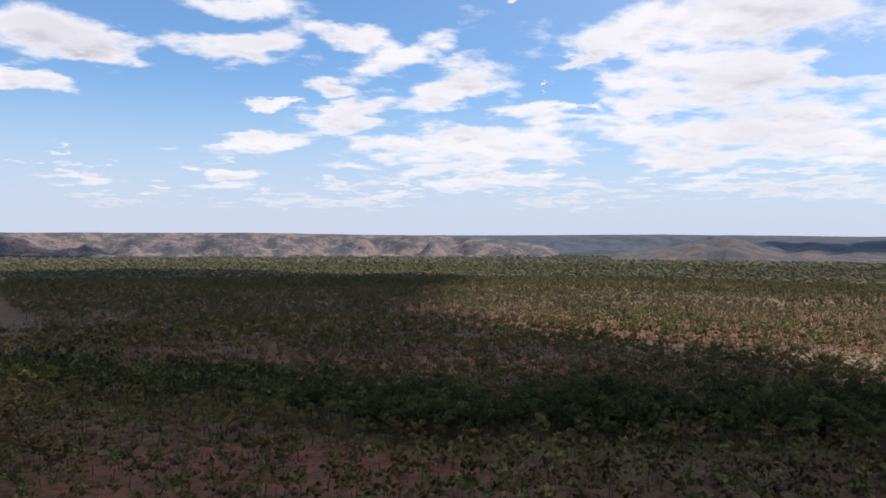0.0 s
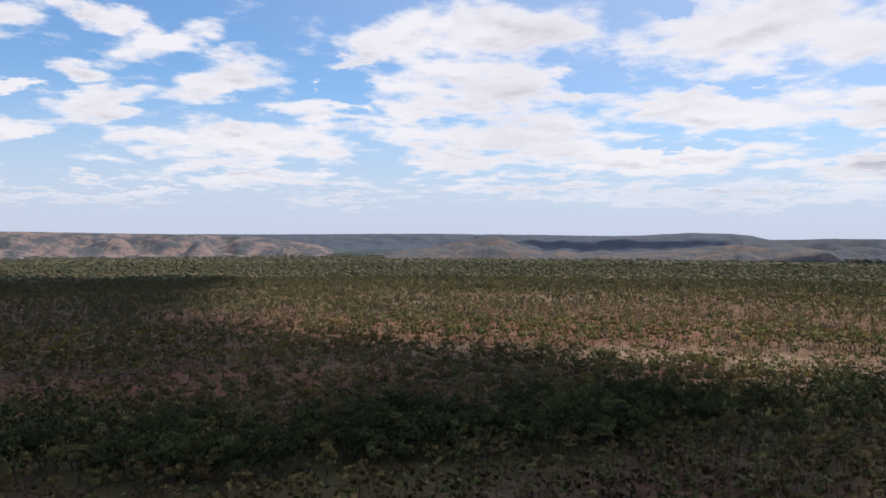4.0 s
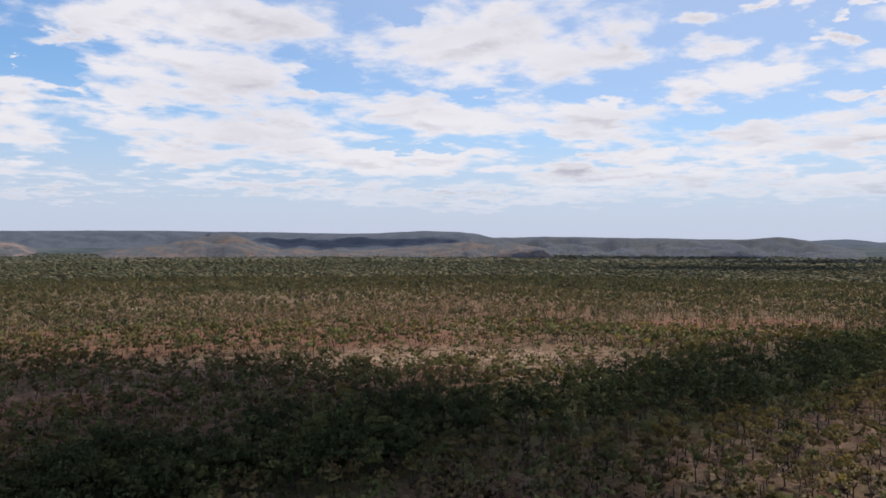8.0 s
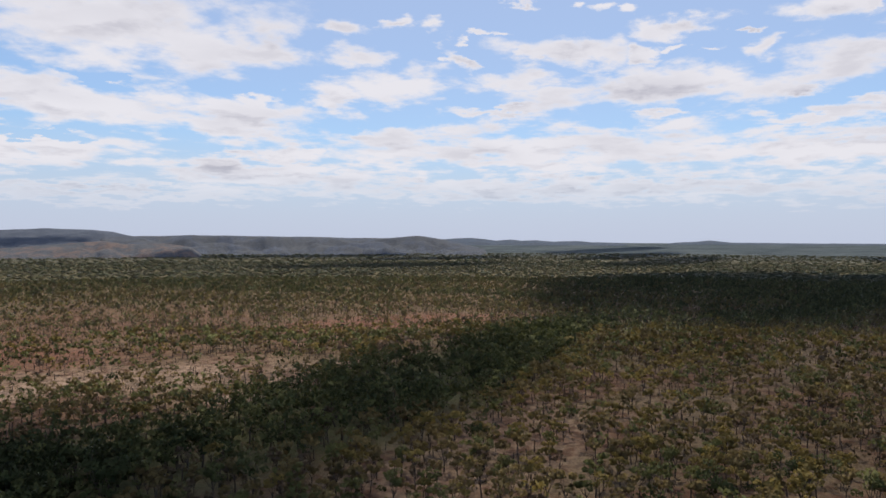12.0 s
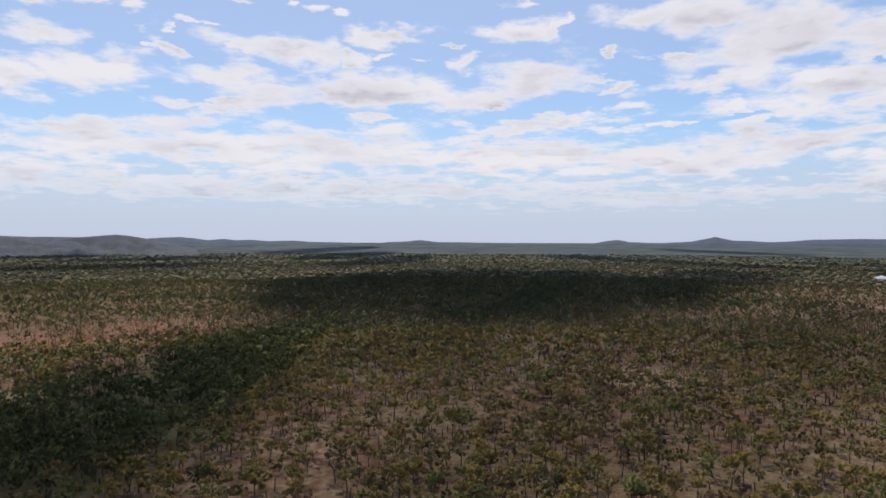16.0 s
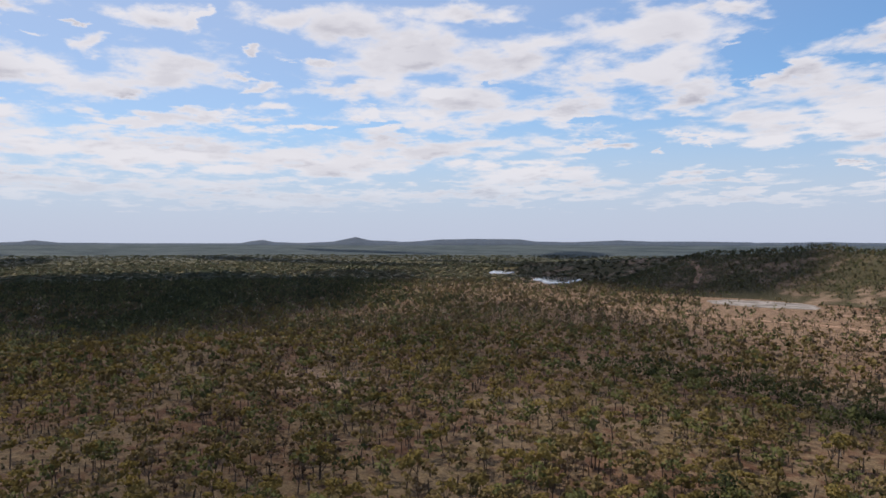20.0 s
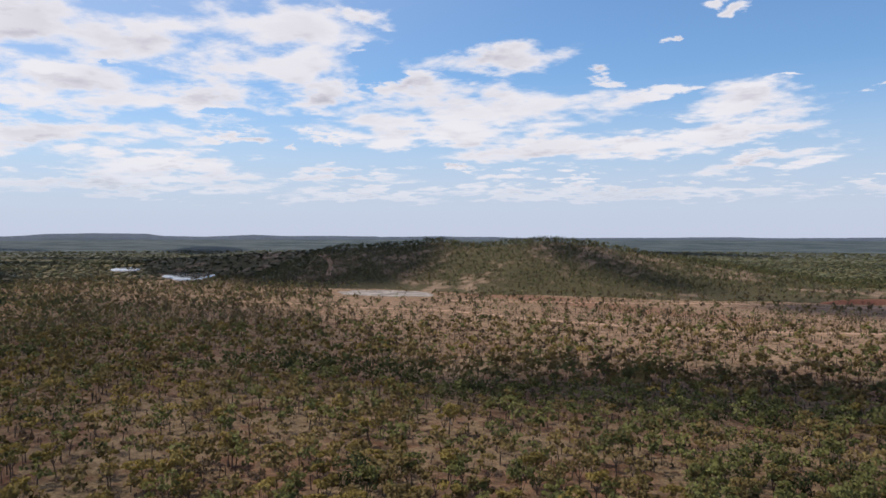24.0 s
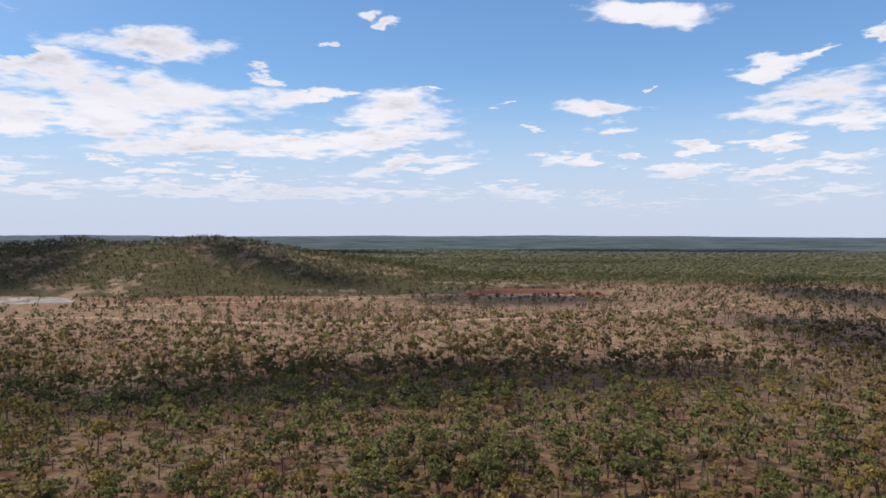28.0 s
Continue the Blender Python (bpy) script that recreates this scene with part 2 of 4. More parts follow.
grey = W.math("MULTIPLY", W.math("ADD", W.math("MULTIPLY", under, 0.55), W.smooth(masses, 0.40, 0.66, 0.0, 0.45)), W.smooth(thick, 0.2, 0.9))
cloud_colour = W.mix(grey, (0.93, 0.91, 0.965), (0.54, 0.53, 0.61))
air = W.vec("MULTIPLY", sky.outputs[0], (0.098, 0.126, 0.152))
near_sun = W.smooth(W.vec("DOT_PRODUCT", way, tuple(SUN_DIR)), 0.32, 0.72, 0.0, 0.5)
haze = W.math("MAXIMUM", W.smooth(elev, 0.0, 13.0, 0.92, 0.0), near_sun)
air = W.mix(haze, air, (0.605, 0.665, 0.845))
final = W.mix(cover, air, cloud_colour)
final = W.mix(W.smooth(elev, -1.0, -0.3), (0.10, 0.09, 0.07), final)
background = W.node("ShaderNodeBackground", Color=final, Strength=1.0)
W.tree.links.new(background.outputs[0], W.node("ShaderNodeOutputWorld").inputs[0])

# ---- materials ----


def material(name, colour, rough=0.9, **settings):
    """A principled material; colour(T) gives its base colour's socket and, if it likes, a height for the bump."""
    m = bpy.data.materials.new(name)
    m.use_nodes = True
    T = Tree(m.node_tree)
    got = colour(T)
    base, bump = got if isinstance(got, tuple) else (got, None)
    p = T.node("ShaderNodeBsdfPrincipled", Base_Color=base, Roughness=rough)
    p.inputs["Specular IOR Level"].default_value = settings.get("spec", 0.15)
    if bump is not None:
        b = T.node("ShaderNodeBump", Height=bump, Strength=settings.get("strength", 0.6), Distance=settings.get("distance", 0.3))
        T.tree.links.new(b.outputs[0], p.inputs["Normal"])
    T.tree.links.new(p.outputs[0], T.node("ShaderNodeOutputMaterial").inputs[0])
    return m


def place(T):
    return T.node("ShaderNodeNewGeometry").outputs["Position"]


def attribute(T, name):
    n = T.node("ShaderNodeAttribute")
    n.attribute_name = name
    return n.outputs["Fac"]


def ground_colour(T):
    p = place(T)
    fine, mid, wide = T.noise(p, 1.1, 6, 0.68), T.noise(p, 0.16, 6, 0.62), T.noise(p, 0.022, 4, 0.55)
    litter = T.smooth(T.noise(p, 0.34, 5, 0.65), 0.44, 0.62)
    soil = T.mix(T.smooth(mid, 0.38, 0.66), (0.078, 0.039, 0.024), (0.172, 0.096, 0.060))
    grass = T.mix(T.smooth(fine, 0.35, 0.7), (0.088, 0.062, 0.036), (0.195, 0.145, 0.088))
    base = T.mix(T.smooth(T.math("ADD", T.math("MULTIPLY", wide, 0.5), T.math("MULTIPLY", mid, 0.5)), 0.43, 0.56), soil, grass)
    straw = T.mix(T.smooth(fine, 0.35, 0.7), (0.150, 0.118, 0.062), (0.290, 0.235, 0.125))
    base = T.mix(T.math("MULTIPLY", attribute(T, "straw"), T.smooth(mid, 0.32, 0.58)), base, straw)
    dry = T.mix(T.smooth(fine, 0.3, 0.7), (0.178, 0.110, 0.072), (0.345, 0.235, 0.158))
    base = T.mix(T.math("MULTIPLY", attribute(T, "dry"), T.smooth(mid, 0.3, 0.6)), base, dry)
    red = T.mix(fine, (0.140, 0.056, 0.036), (0.245, 0.110, 0.072))
    base = T.mix(T.math("MULTIPLY", attribute(T, "red"), T.smooth(mid, 0.3, 0.6)), base, red)
    sand = T.mix(fine, (0.20, 0.132, 0.092), (0.345, 0.250, 0.180))
    base = T.mix(T.math("MULTIPLY", attribute(T, "sand"), T.smooth(mid, 0.34, 0.58)), base, sand)
    base = T.mix(T.math("MULTIPLY", litter, 0.65), base, T.mix(fine, (0.040, 0.030, 0.022), (0.095, 0.066, 0.044)))
    herb = T.mix(fine, (0.055, 0.057, 0.023), (0.120, 0.114, 0.050))
    base = T.mix(T.math("MULTIPLY", attribute(T, "green"), T.smooth(mid, 0.25, 0.55)), base, herb)
    # Blue-grey of hazy distant woods, painted onto the far ground.
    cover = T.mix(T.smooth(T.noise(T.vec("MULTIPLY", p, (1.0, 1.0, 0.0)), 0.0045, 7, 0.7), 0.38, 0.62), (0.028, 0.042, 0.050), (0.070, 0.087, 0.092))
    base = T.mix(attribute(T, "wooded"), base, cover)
    return base, T.math("ADD", fine, T.math("MULTIPLY", mid, 2.0))


M_GROUND = material("dry_savanna_soil", ground_colour, 0.95, distance=0.5)


def leaf(name, low, high, own):
    """Leaves: thin, slightly translucent. own: one tint a tree from its own object, else from the mesh."""
    m = bpy.data.materials.new(name)
    m.use_nodes = True
    T = Tree(m.node_tree)
    tint = T.node("ShaderNodeObjectInfo").outputs["Random"] if own else attribute(T, "tint")
    each = T.node("ShaderNodeNewGeometry").outputs["Random Per Island"]
    fac = T.math("ADD", T.math("MULTIPLY", tint, 0.75), T.math("MULTIPLY", each, 0.25))
    c = T.mix(fac, low, high)
    lie = T.node("ShaderNodeAttribute")
    lie.attribute_name = "lie"
    to_world = T.node("ShaderNodeVectorTransform", Vector=lie.outputs["Vector"])
    to_world.vector_type, to_world.convert_from, to_world.convert_to = "NORMAL", "OBJECT", "WORLD"
    own_normal = T.node("ShaderNodeNewGeometry").outputs["Normal"]
    normal = T.vec("NORMALIZE", T.vec("MULTIPLY_ADD", own_normal, (0.12, 0.12, 0.12), to_world.outputs[0]))
    d = T.node("ShaderNodeBsdfPrincipled", Base_Color=c, Roughness=0.6, Normal=normal)
    d.inputs["Specular IOR Level"].default_value = 0.1
    t = T.node("ShaderNodeBsdfTranslucent", Color=c, Normal=normal)
    mixed = T.node("ShaderNodeMixShader", Fac=0.38)
    T.tree.links.new(d.outputs[0], mixed.inputs[1])
    T.tree.links.new(t.outputs[0], mixed.inputs[2])
    T.tree.links.new(mixed.outputs[0], T.node("ShaderNodeOutputMaterial").inputs[0])
    return m


def bark_colour(T):
    p = T.node("ShaderNodeTexCoord").outputs["Object"]
    n = T.noise(p, 3.0, 5, 0.6)
    return T.mix(n, (0.05, 0.038, 0.030), (0.17, 0.135, 0.11)), n


M_BARK = material("rough_grey_bark", bark_colour, 0.9, distance=0.05)
TONES = {
    "olive": ((0.138, 0.106, 0.046), (0.270, 0.210, 0.090)),
    "yellow": ((0.176, 0.138, 0.044), (0.325, 0.256, 0.082)),
    "green": ((0.100, 0.108, 0.040), (0.210, 0.220, 0.082)),
    "dark": ((0.048, 0.060, 0.025), (0.118, 0.136, 0.052)),
    "rusty": ((0.104, 0.076, 0.052), (0.190, 0.144, 0.096)),
}
LEAF_OWN = {k: leaf(k + "_leaves", *v, True) for k, v in TONES.items()}
# Distance haze blended into the leaf colour: strong on far trees, weaker in the middle.
LEAF_FAR_HAZED = {k: leaf(k + "_haze_greyed_leaves_of_far_trees", [0.4 * a + 0.6 * b for a, b in zip(v[0], (0.086, 0.100, 0.072))], [0.4 * a + 0.6 * b for a, b in zip(v[1], (0.150, 0.168, 0.118))], False) for k, v in TONES.items()}
LEAF_MID_HAZED = {k: leaf(k + "_haze_greyed_leaves_of_middle_trees", [0.75 * a + 0.25 * b for a, b in zip(v[0], (0.086, 0.100, 0.072))], [0.75 * a + 0.25 * b for a, b in zip(v[1], (0.150, 0.168, 0.118))], False) for k, v in TONES.items()}
LEAF_MASS = {k: leaf(k + "_leaves_of_woodland", *v, False) for k, v in TONES.items()}

# ---- numbers of the plan ----
CENTRE = (35.0, 60.0)
CREEK = ((-420, 330), (-250, 315), (-113, 290), (-40, 262), (20, 232), (90, 240), (160, 245), (225, 220), (318, 218), (376, 213), (470, 205), (533, 185), (561, 123), (620, 70), (720, 40), (900, 0), (1150, -60), (1500, -90))
CREST = ((1420, -690, 10), (1150, -690, 24), (980, -695, 34), (850, -675, 40), (775, -648, 44), (709, -665, 47), (660, -692, 53), (595, -692, 45), (545, -697, 51), (495, -694, 54), (440, -710, 49), (375, -743, 36), (300, -750, 26), (237, -745, 17), (180, -735, 8))
BELTS = ((((120, 520), (189, 475), (230, 432), (275, 386), (337, 345), (357, 311), (402, 262)), 17), (((697, 750), (640, 620), (660, 500), (704, 390), (700, 310), (636, 235), (578, 163)), 34), (((-420, 1560), (-26, 1420), (160, 1480), (400, 1600)), 60))
GULLY = ((340, -100), (283, -116), (225, -112), (170, -124), (100, -142))
ROADS = (((720, -270), (584, -325), (500, -340), (413, -371), (330, -358), (253, -350), (203, -378), (162, -390), (96, -426), (-23, -517), (-120, -600)), ((470, -430), (408, -459), (327, -508), (256, -573), (165, -585), (110, -600)))
CLEARING = ((110, 415), (160, 392), (215, 352), (262, 332), (312, 320))


def lattice(x, y, seed):
    """Pseudo-random numbers from 0 to 1 on a square lattice."""
    h = (x.astype(np.int64) * 374761393 + y.astype(np.int64) * 668265263 + seed * 1442695041) & 0xFFFFFFFF
    h = ((h ^ (h >> 13)) * 1274126177) & 0xFFFFFFFF
    return ((h ^ (h >> 16)) & 0xFFFF) / 65535.0


def ripple(x, y, size, seed=0, octaves=3):
    """Smooth noise from 0 to 1 with bumps of the given size in metres."""
    total, weight, out = 0.0, 1.0, 0.0
    for o in range(octaves):
        u, v = np.asarray(x) / size + 17.3 * o, np.asarray(y) / size + 5.1 * o
        i, j = np.floor(u), np.floor(v)
        a, b = u - i, v - j
        a, b = a * a * (3 - 2 * a), b * b * (3 - 2 * b)
        s = seed + 31 * o
        low = lattice(i, j, s) * (1 - a) + lattice(i + 1, j, s) * a
        top = lattice(i, j + 1, s) * (1 - a) + lattice(i + 1, j + 1, s) * a
        out = out + weight * (low * (1 - b) + top * b)
        total, weight, size = total + weight, weight * 0.5, size * 0.5
    return out / total


def step(v, lo, hi):
    k = np.clip((np.asarray(v, float) - lo) / (hi - lo), 0, 1)
    return k * k * (3 - 2 * k)


def to_line(x, y, line):
    """Distance to a polyline, and its third number at the nearest place."""
    best, value = np.full(np.shape(x), 1e9), np.zeros(np.shape(x))
    for p, q in zip(line[:-1], line[1:]):
        dx, dy = q[0] - p[0], q[1] - p[1]
        k = np.clip(((x - p[0]) * dx + (y - p[1]) * dy) / (dx * dx + dy * dy), 0, 1)
        d = np.hypot(x - p[0] - k * dx, y - p[1] - k * dy)
        if len(p) > 2:
            value = np.where(d < best, p[2] + k * (q[2] - p[2]), value)
        best = np.minimum(best, d)
    return best, value


def oval(x, y, cx, cy, rx, ry, turn=0.0, rough=0.35, size=40.0):
    """1 inside an uneven oval patch of ground, 0 outside."""
    c, s = math.cos(radians(turn)), math.sin(radians(turn))
    u, v = ((x - cx) * c + (y - cy) * s) / rx, (-(x - cx) * s + (y - cy) * c) / ry
    return 1 - step(np.hypot(u, v) + (ripple(x, y, size, 7) - 0.5) * 2 * rough, 0.75, 1.1)


def hill_height(x, y):
    d, z = to_line(x, y, CREST)
    reach = 190 + 60 * (ripple(x, y, 130, 3) - 0.5) - 70 * step(-x, -330, -200) - 80 * step(x, 780, 950)
    k = np.clip(1 - d / reach, 0, 1)
    k = k * k * (3 - 2 * k) * 0.55 + k * 0.45
    gully = (ripple(x, y, 70, 11) - 0.5) * 13 * k * (1.25 - k)
    return z * k + gully


def ground_height(x, y):
    r = np.hypot(x - CENTRE[0], y - CENTRE[1])
    z = (ripple(x, y, 90, 1) - 0.5) * 2.4 * step(r, 40, 200)
    z = z - 1.6 * (1 - step(to_line(x, y, CREEK)[0], 4, 26))
    south = step(-(y + 300), 0, 4000)
    return z + step(r, 1900, 4850) * (34 + 11 * south) + step(r, 1500, 3500) * (ripple(x, y, 700, 5) - 0.5) * 5


def land(x, y):
    return np.maximum(ground_height(x, y), hill_height(x, y) - 0.5)


def mesh_from(name, verts, faces, mats=(), smooth=False):
    """A mesh from arrays; faces all have the same number of corners."""
    verts, faces = np.asarray(verts, np.float32), np.asarray(faces, np.int32)
    me = bpy.data.meshes.new(name)
    n, k = faces.shape
    me.vertices.add(len(verts)), me.loops.add(n * k), me.polygons.add(n)
    me.vertices.foreach_set("co", verts.ravel())
    me.loops.foreach_set("vertex_index", faces.ravel())
    me.polygons.foreach_set("loop_start", np.arange(0, n * k, k, dtype=np.int32))
    if smooth:
        me.polygons.foreach_set("use_smooth", np.ones(n, bool))
    for m in mats:
        me.materials.append(m)
    me.update(calc_edges=True)
    return me


def sheet(name, X, Y, Z, mat, wrap=False, smooth=True):
    """A grid of heights as one mesh."""
    a, b = X.shape
    index = np.arange(a * b).reshape(a, b)
    if wrap:
        index = np.concatenate([index, index[:, :1]], axis=1)
    faces = np.stack([index[:-1, :-1], index[1:, :-1], index[1:, 1:], index[:-1, 1:]], -1).reshape(-1, 4)
    return mesh_from(name, np.stack([X, Y, Z], -1).reshape(-1, 3), faces, (mat,), smooth)


def paint_ways(me, name, values):
    me.attributes.new(name, "FLOAT_VECTOR", "POINT").data.foreach_set("vector", np.asarray(values, np.float32).ravel())


def paint(me, name, values):
    me.attributes.new(name, "FLOAT", "POINT").data.foreach_set("value", np.asarray(values, np.float32).ravel())


# ---- the ground ----
radii = np.concatenate([np.linspace(0.5, 120, 24), 120 * np.exp(np.linspace(0.02, math.log(4850 / 120), 175))])
angles = np.linspace(0, 2 * math.pi, 560, endpoint=False)
RR, AA = np.meshgrid(radii, angles, indexing="ij")
GX, GY = CENTRE[0] + RR * np.cos(AA), CENTRE[1] + RR * np.sin(AA)
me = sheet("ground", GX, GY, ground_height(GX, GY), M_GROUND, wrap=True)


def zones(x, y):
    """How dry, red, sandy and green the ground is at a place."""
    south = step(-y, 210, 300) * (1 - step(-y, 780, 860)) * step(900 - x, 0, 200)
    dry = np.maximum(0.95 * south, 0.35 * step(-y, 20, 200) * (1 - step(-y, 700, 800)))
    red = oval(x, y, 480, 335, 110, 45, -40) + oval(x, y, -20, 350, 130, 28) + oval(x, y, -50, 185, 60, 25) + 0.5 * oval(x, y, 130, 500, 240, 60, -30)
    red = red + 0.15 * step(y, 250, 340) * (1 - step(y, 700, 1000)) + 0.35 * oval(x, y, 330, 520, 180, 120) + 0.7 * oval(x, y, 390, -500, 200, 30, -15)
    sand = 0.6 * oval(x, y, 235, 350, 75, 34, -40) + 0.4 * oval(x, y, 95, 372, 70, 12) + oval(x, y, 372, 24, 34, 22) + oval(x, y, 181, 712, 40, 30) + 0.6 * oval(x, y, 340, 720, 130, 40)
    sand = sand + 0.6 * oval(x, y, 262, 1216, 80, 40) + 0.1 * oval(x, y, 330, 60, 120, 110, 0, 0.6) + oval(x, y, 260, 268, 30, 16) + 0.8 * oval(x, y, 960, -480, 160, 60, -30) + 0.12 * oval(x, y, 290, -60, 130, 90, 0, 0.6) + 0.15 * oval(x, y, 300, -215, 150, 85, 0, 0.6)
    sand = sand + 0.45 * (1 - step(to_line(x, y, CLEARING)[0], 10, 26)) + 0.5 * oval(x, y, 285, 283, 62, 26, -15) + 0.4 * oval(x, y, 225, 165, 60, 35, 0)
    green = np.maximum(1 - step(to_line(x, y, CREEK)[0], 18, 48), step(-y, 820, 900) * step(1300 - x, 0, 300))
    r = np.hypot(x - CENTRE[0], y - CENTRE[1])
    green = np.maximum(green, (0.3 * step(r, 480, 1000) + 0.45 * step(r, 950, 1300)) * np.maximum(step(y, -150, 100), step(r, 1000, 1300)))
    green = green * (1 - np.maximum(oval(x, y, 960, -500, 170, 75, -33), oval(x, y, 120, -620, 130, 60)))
    # Share of haze colour in the ground, growing with distance from the centre.
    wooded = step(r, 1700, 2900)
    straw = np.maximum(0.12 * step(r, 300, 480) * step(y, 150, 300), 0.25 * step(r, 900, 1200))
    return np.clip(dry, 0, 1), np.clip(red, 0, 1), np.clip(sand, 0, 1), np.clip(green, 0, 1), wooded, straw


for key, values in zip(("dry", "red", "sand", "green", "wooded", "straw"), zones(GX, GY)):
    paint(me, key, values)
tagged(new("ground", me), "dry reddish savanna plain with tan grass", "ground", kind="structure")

# ---- hills ----


def hill_colour(T):
    p = place(T)
    fine, mid, wide = T.noise(p, 0.5, 6, 0.65), T.noise(p, 0.05, 5, 0.6), T.noise(p, 0.012, 3, 0.5)
    rock = T.mix(T.smooth(mid, 0.35, 0.65), (0.10, 0.068, 0.048), (0.21, 0.150, 0.108))
    herb = T.mix(fine, (0.038, 0.037, 0.020), (0.078, 0.066, 0.036))
    return T.mix(T.smooth(T.math("ADD", T.math("MULTIPLY", mid, 0.5), T.math("MULTIPLY", wide, 0.5)), 0.49, 0.62), herb, rock), fine


M_HILL = material("stony_hillside", hill_colour, 0.95, distance=1.0)
HX, HY = np.meshgrid(np.linspace(-60, 1300, 240), np.linspace(-1000, -340, 130), indexing="ij")
hz = hill_height(HX, HY)
tagged(new("hill", sheet("hill", HX, HY, np.where(hz > 0.3, hz - 0.5, -4.0), M_HILL)), "low tree-clad hill with stony slopes", "hill", kind="structure")


# The wood tones are greyed and blued to carry distance haze.
def range_colour(low, high, hazed_wood_low=(0.055, 0.064, 0.080), hazed_wood_high=(0.100, 0.106, 0.116)):
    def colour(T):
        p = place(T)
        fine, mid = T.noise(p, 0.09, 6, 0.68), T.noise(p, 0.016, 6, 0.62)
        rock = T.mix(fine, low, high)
        wood = T.mix(fine, hazed_wood_low, hazed_wood_high)
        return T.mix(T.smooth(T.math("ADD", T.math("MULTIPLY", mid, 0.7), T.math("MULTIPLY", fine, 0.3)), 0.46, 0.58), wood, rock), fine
    return colour


# Wood patches on these slopes keep the haze-tinted default tones.
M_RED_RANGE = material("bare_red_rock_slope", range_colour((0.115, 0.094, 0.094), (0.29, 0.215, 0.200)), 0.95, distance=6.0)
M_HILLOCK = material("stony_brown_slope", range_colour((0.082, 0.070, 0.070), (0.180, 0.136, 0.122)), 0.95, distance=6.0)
# These three ranges have the blue of distance haze in their base colours.
M_WOOD_RANGE = material("haze_tinted_wooded_range", range_colour((0.058, 0.072, 0.100), (0.100, 0.112, 0.140)), 0.95, distance=6.0)
M_DARK_RANGE = material("haze_tinted_dark_range", range_colour((0.064, 0.078, 0.108), (0.102, 0.116, 0.142), (0.052, 0.066, 0.094), (0.082, 0.096, 0.124)), 0.95, distance=6.0)
M_FAR_RANGE = material("haze_blue_far_range", range_colour((0.058, 0.078, 0.112), (0.080, 0.102, 0.140), (0.048, 0.064, 0.090), (0.074, 0.090, 0.116)), 0.95, distance=4.0)


def far_range(name, label, mat, near, far, outline, spurs=0.5, flat=0.4, count=260, seed=0):
    """A range of hills: outline gives bearings (degrees) and the height of the crest seen over eye level (degrees)."""
    az = np.linspace(outline[0][0], outline[-1][0], count)
    crest = np.interp(az, *zip(*outline))
    a = np.radians(az)
    wander = (ripple(az * 40, az * 0 + seed, 60, seed, 3) - 0.5) * 2
    rows = np.linspace(0, 1, 46)
    R0 = near + wander * spurs * 140
    K, A = np.meshgrid(rows, a, indexing="ij")
    R = R0[None, :] + (far - R0[None, :]) * K
    X, Y = CENTRE[0] + R * np.sin(A), CENTRE[1] + R * np.cos(A)
    at = 0.55                                             # the crest's place between foot and back
    top = 60 + (near + (far - near) * at) * np.tan(np.radians(crest))
    base = ground_height(X, Y)
    up = np.clip(K / at, 0, 1)
    shape = np.where(up < flat, 0.25 * (up / flat) ** 1.5, 0.25 + 0.75 * np.maximum((up - flat) / (1 - flat), 0) ** 0.8)
    shape = np.where(K > at, 1 - 0.35 * ((K - at) / (1 - at)) ** 2, shape)
    rib = np.abs(ripple(X, Y, 170, seed + 2, 2) - 0.5) * 2 - 0.35 + 0.3 * (ripple(X, Y, 45, seed + 4, 2) - 0.5)
    Z = base + (top[None, :] - base) * np.clip(shape + rib * spurs * 2.4 * up * (1 - up) * 2, 0, 1.0) + (ripple(X, Y, 60, seed + 9) - 0.5) * 3 * up
    Z[0] -= 6
    edge = np.minimum(step(az - az[0], 0, 1.2), step(az[-1] - az, 0, 1.2))
    Z = base - 4 + (Z - base + 4) * edge[None, :]
    return tagged(new(name, sheet(name, X, Y, Z, mat)), label, "hills", kind="structure")


far_range("escarpment", "long red rock escarpment with haze-tinted woods on its flat top", M_RED_RANGE, 2420, 3300,
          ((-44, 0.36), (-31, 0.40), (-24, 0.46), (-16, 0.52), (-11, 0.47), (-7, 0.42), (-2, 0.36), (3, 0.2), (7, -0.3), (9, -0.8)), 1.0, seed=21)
far_range("plateau", "flat-topped tree-clad plateau behind the red escarpment, tinted haze blue", M_DARK_RANGE, 3300, 4300,
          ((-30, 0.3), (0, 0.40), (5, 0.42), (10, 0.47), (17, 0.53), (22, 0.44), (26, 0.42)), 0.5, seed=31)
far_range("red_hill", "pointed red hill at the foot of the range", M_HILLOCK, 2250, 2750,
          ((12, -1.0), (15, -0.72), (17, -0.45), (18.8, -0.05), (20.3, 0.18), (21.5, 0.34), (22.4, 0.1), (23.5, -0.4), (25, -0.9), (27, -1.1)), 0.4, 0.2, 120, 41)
far_range("dark_range", "dark tree-clad range with a domed top, tinted haze blue", M_DARK_RANGE, 2650, 3500,
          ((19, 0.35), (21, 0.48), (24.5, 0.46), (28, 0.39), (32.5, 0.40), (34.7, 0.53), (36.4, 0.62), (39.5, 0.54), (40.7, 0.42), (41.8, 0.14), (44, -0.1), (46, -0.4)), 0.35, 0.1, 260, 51)
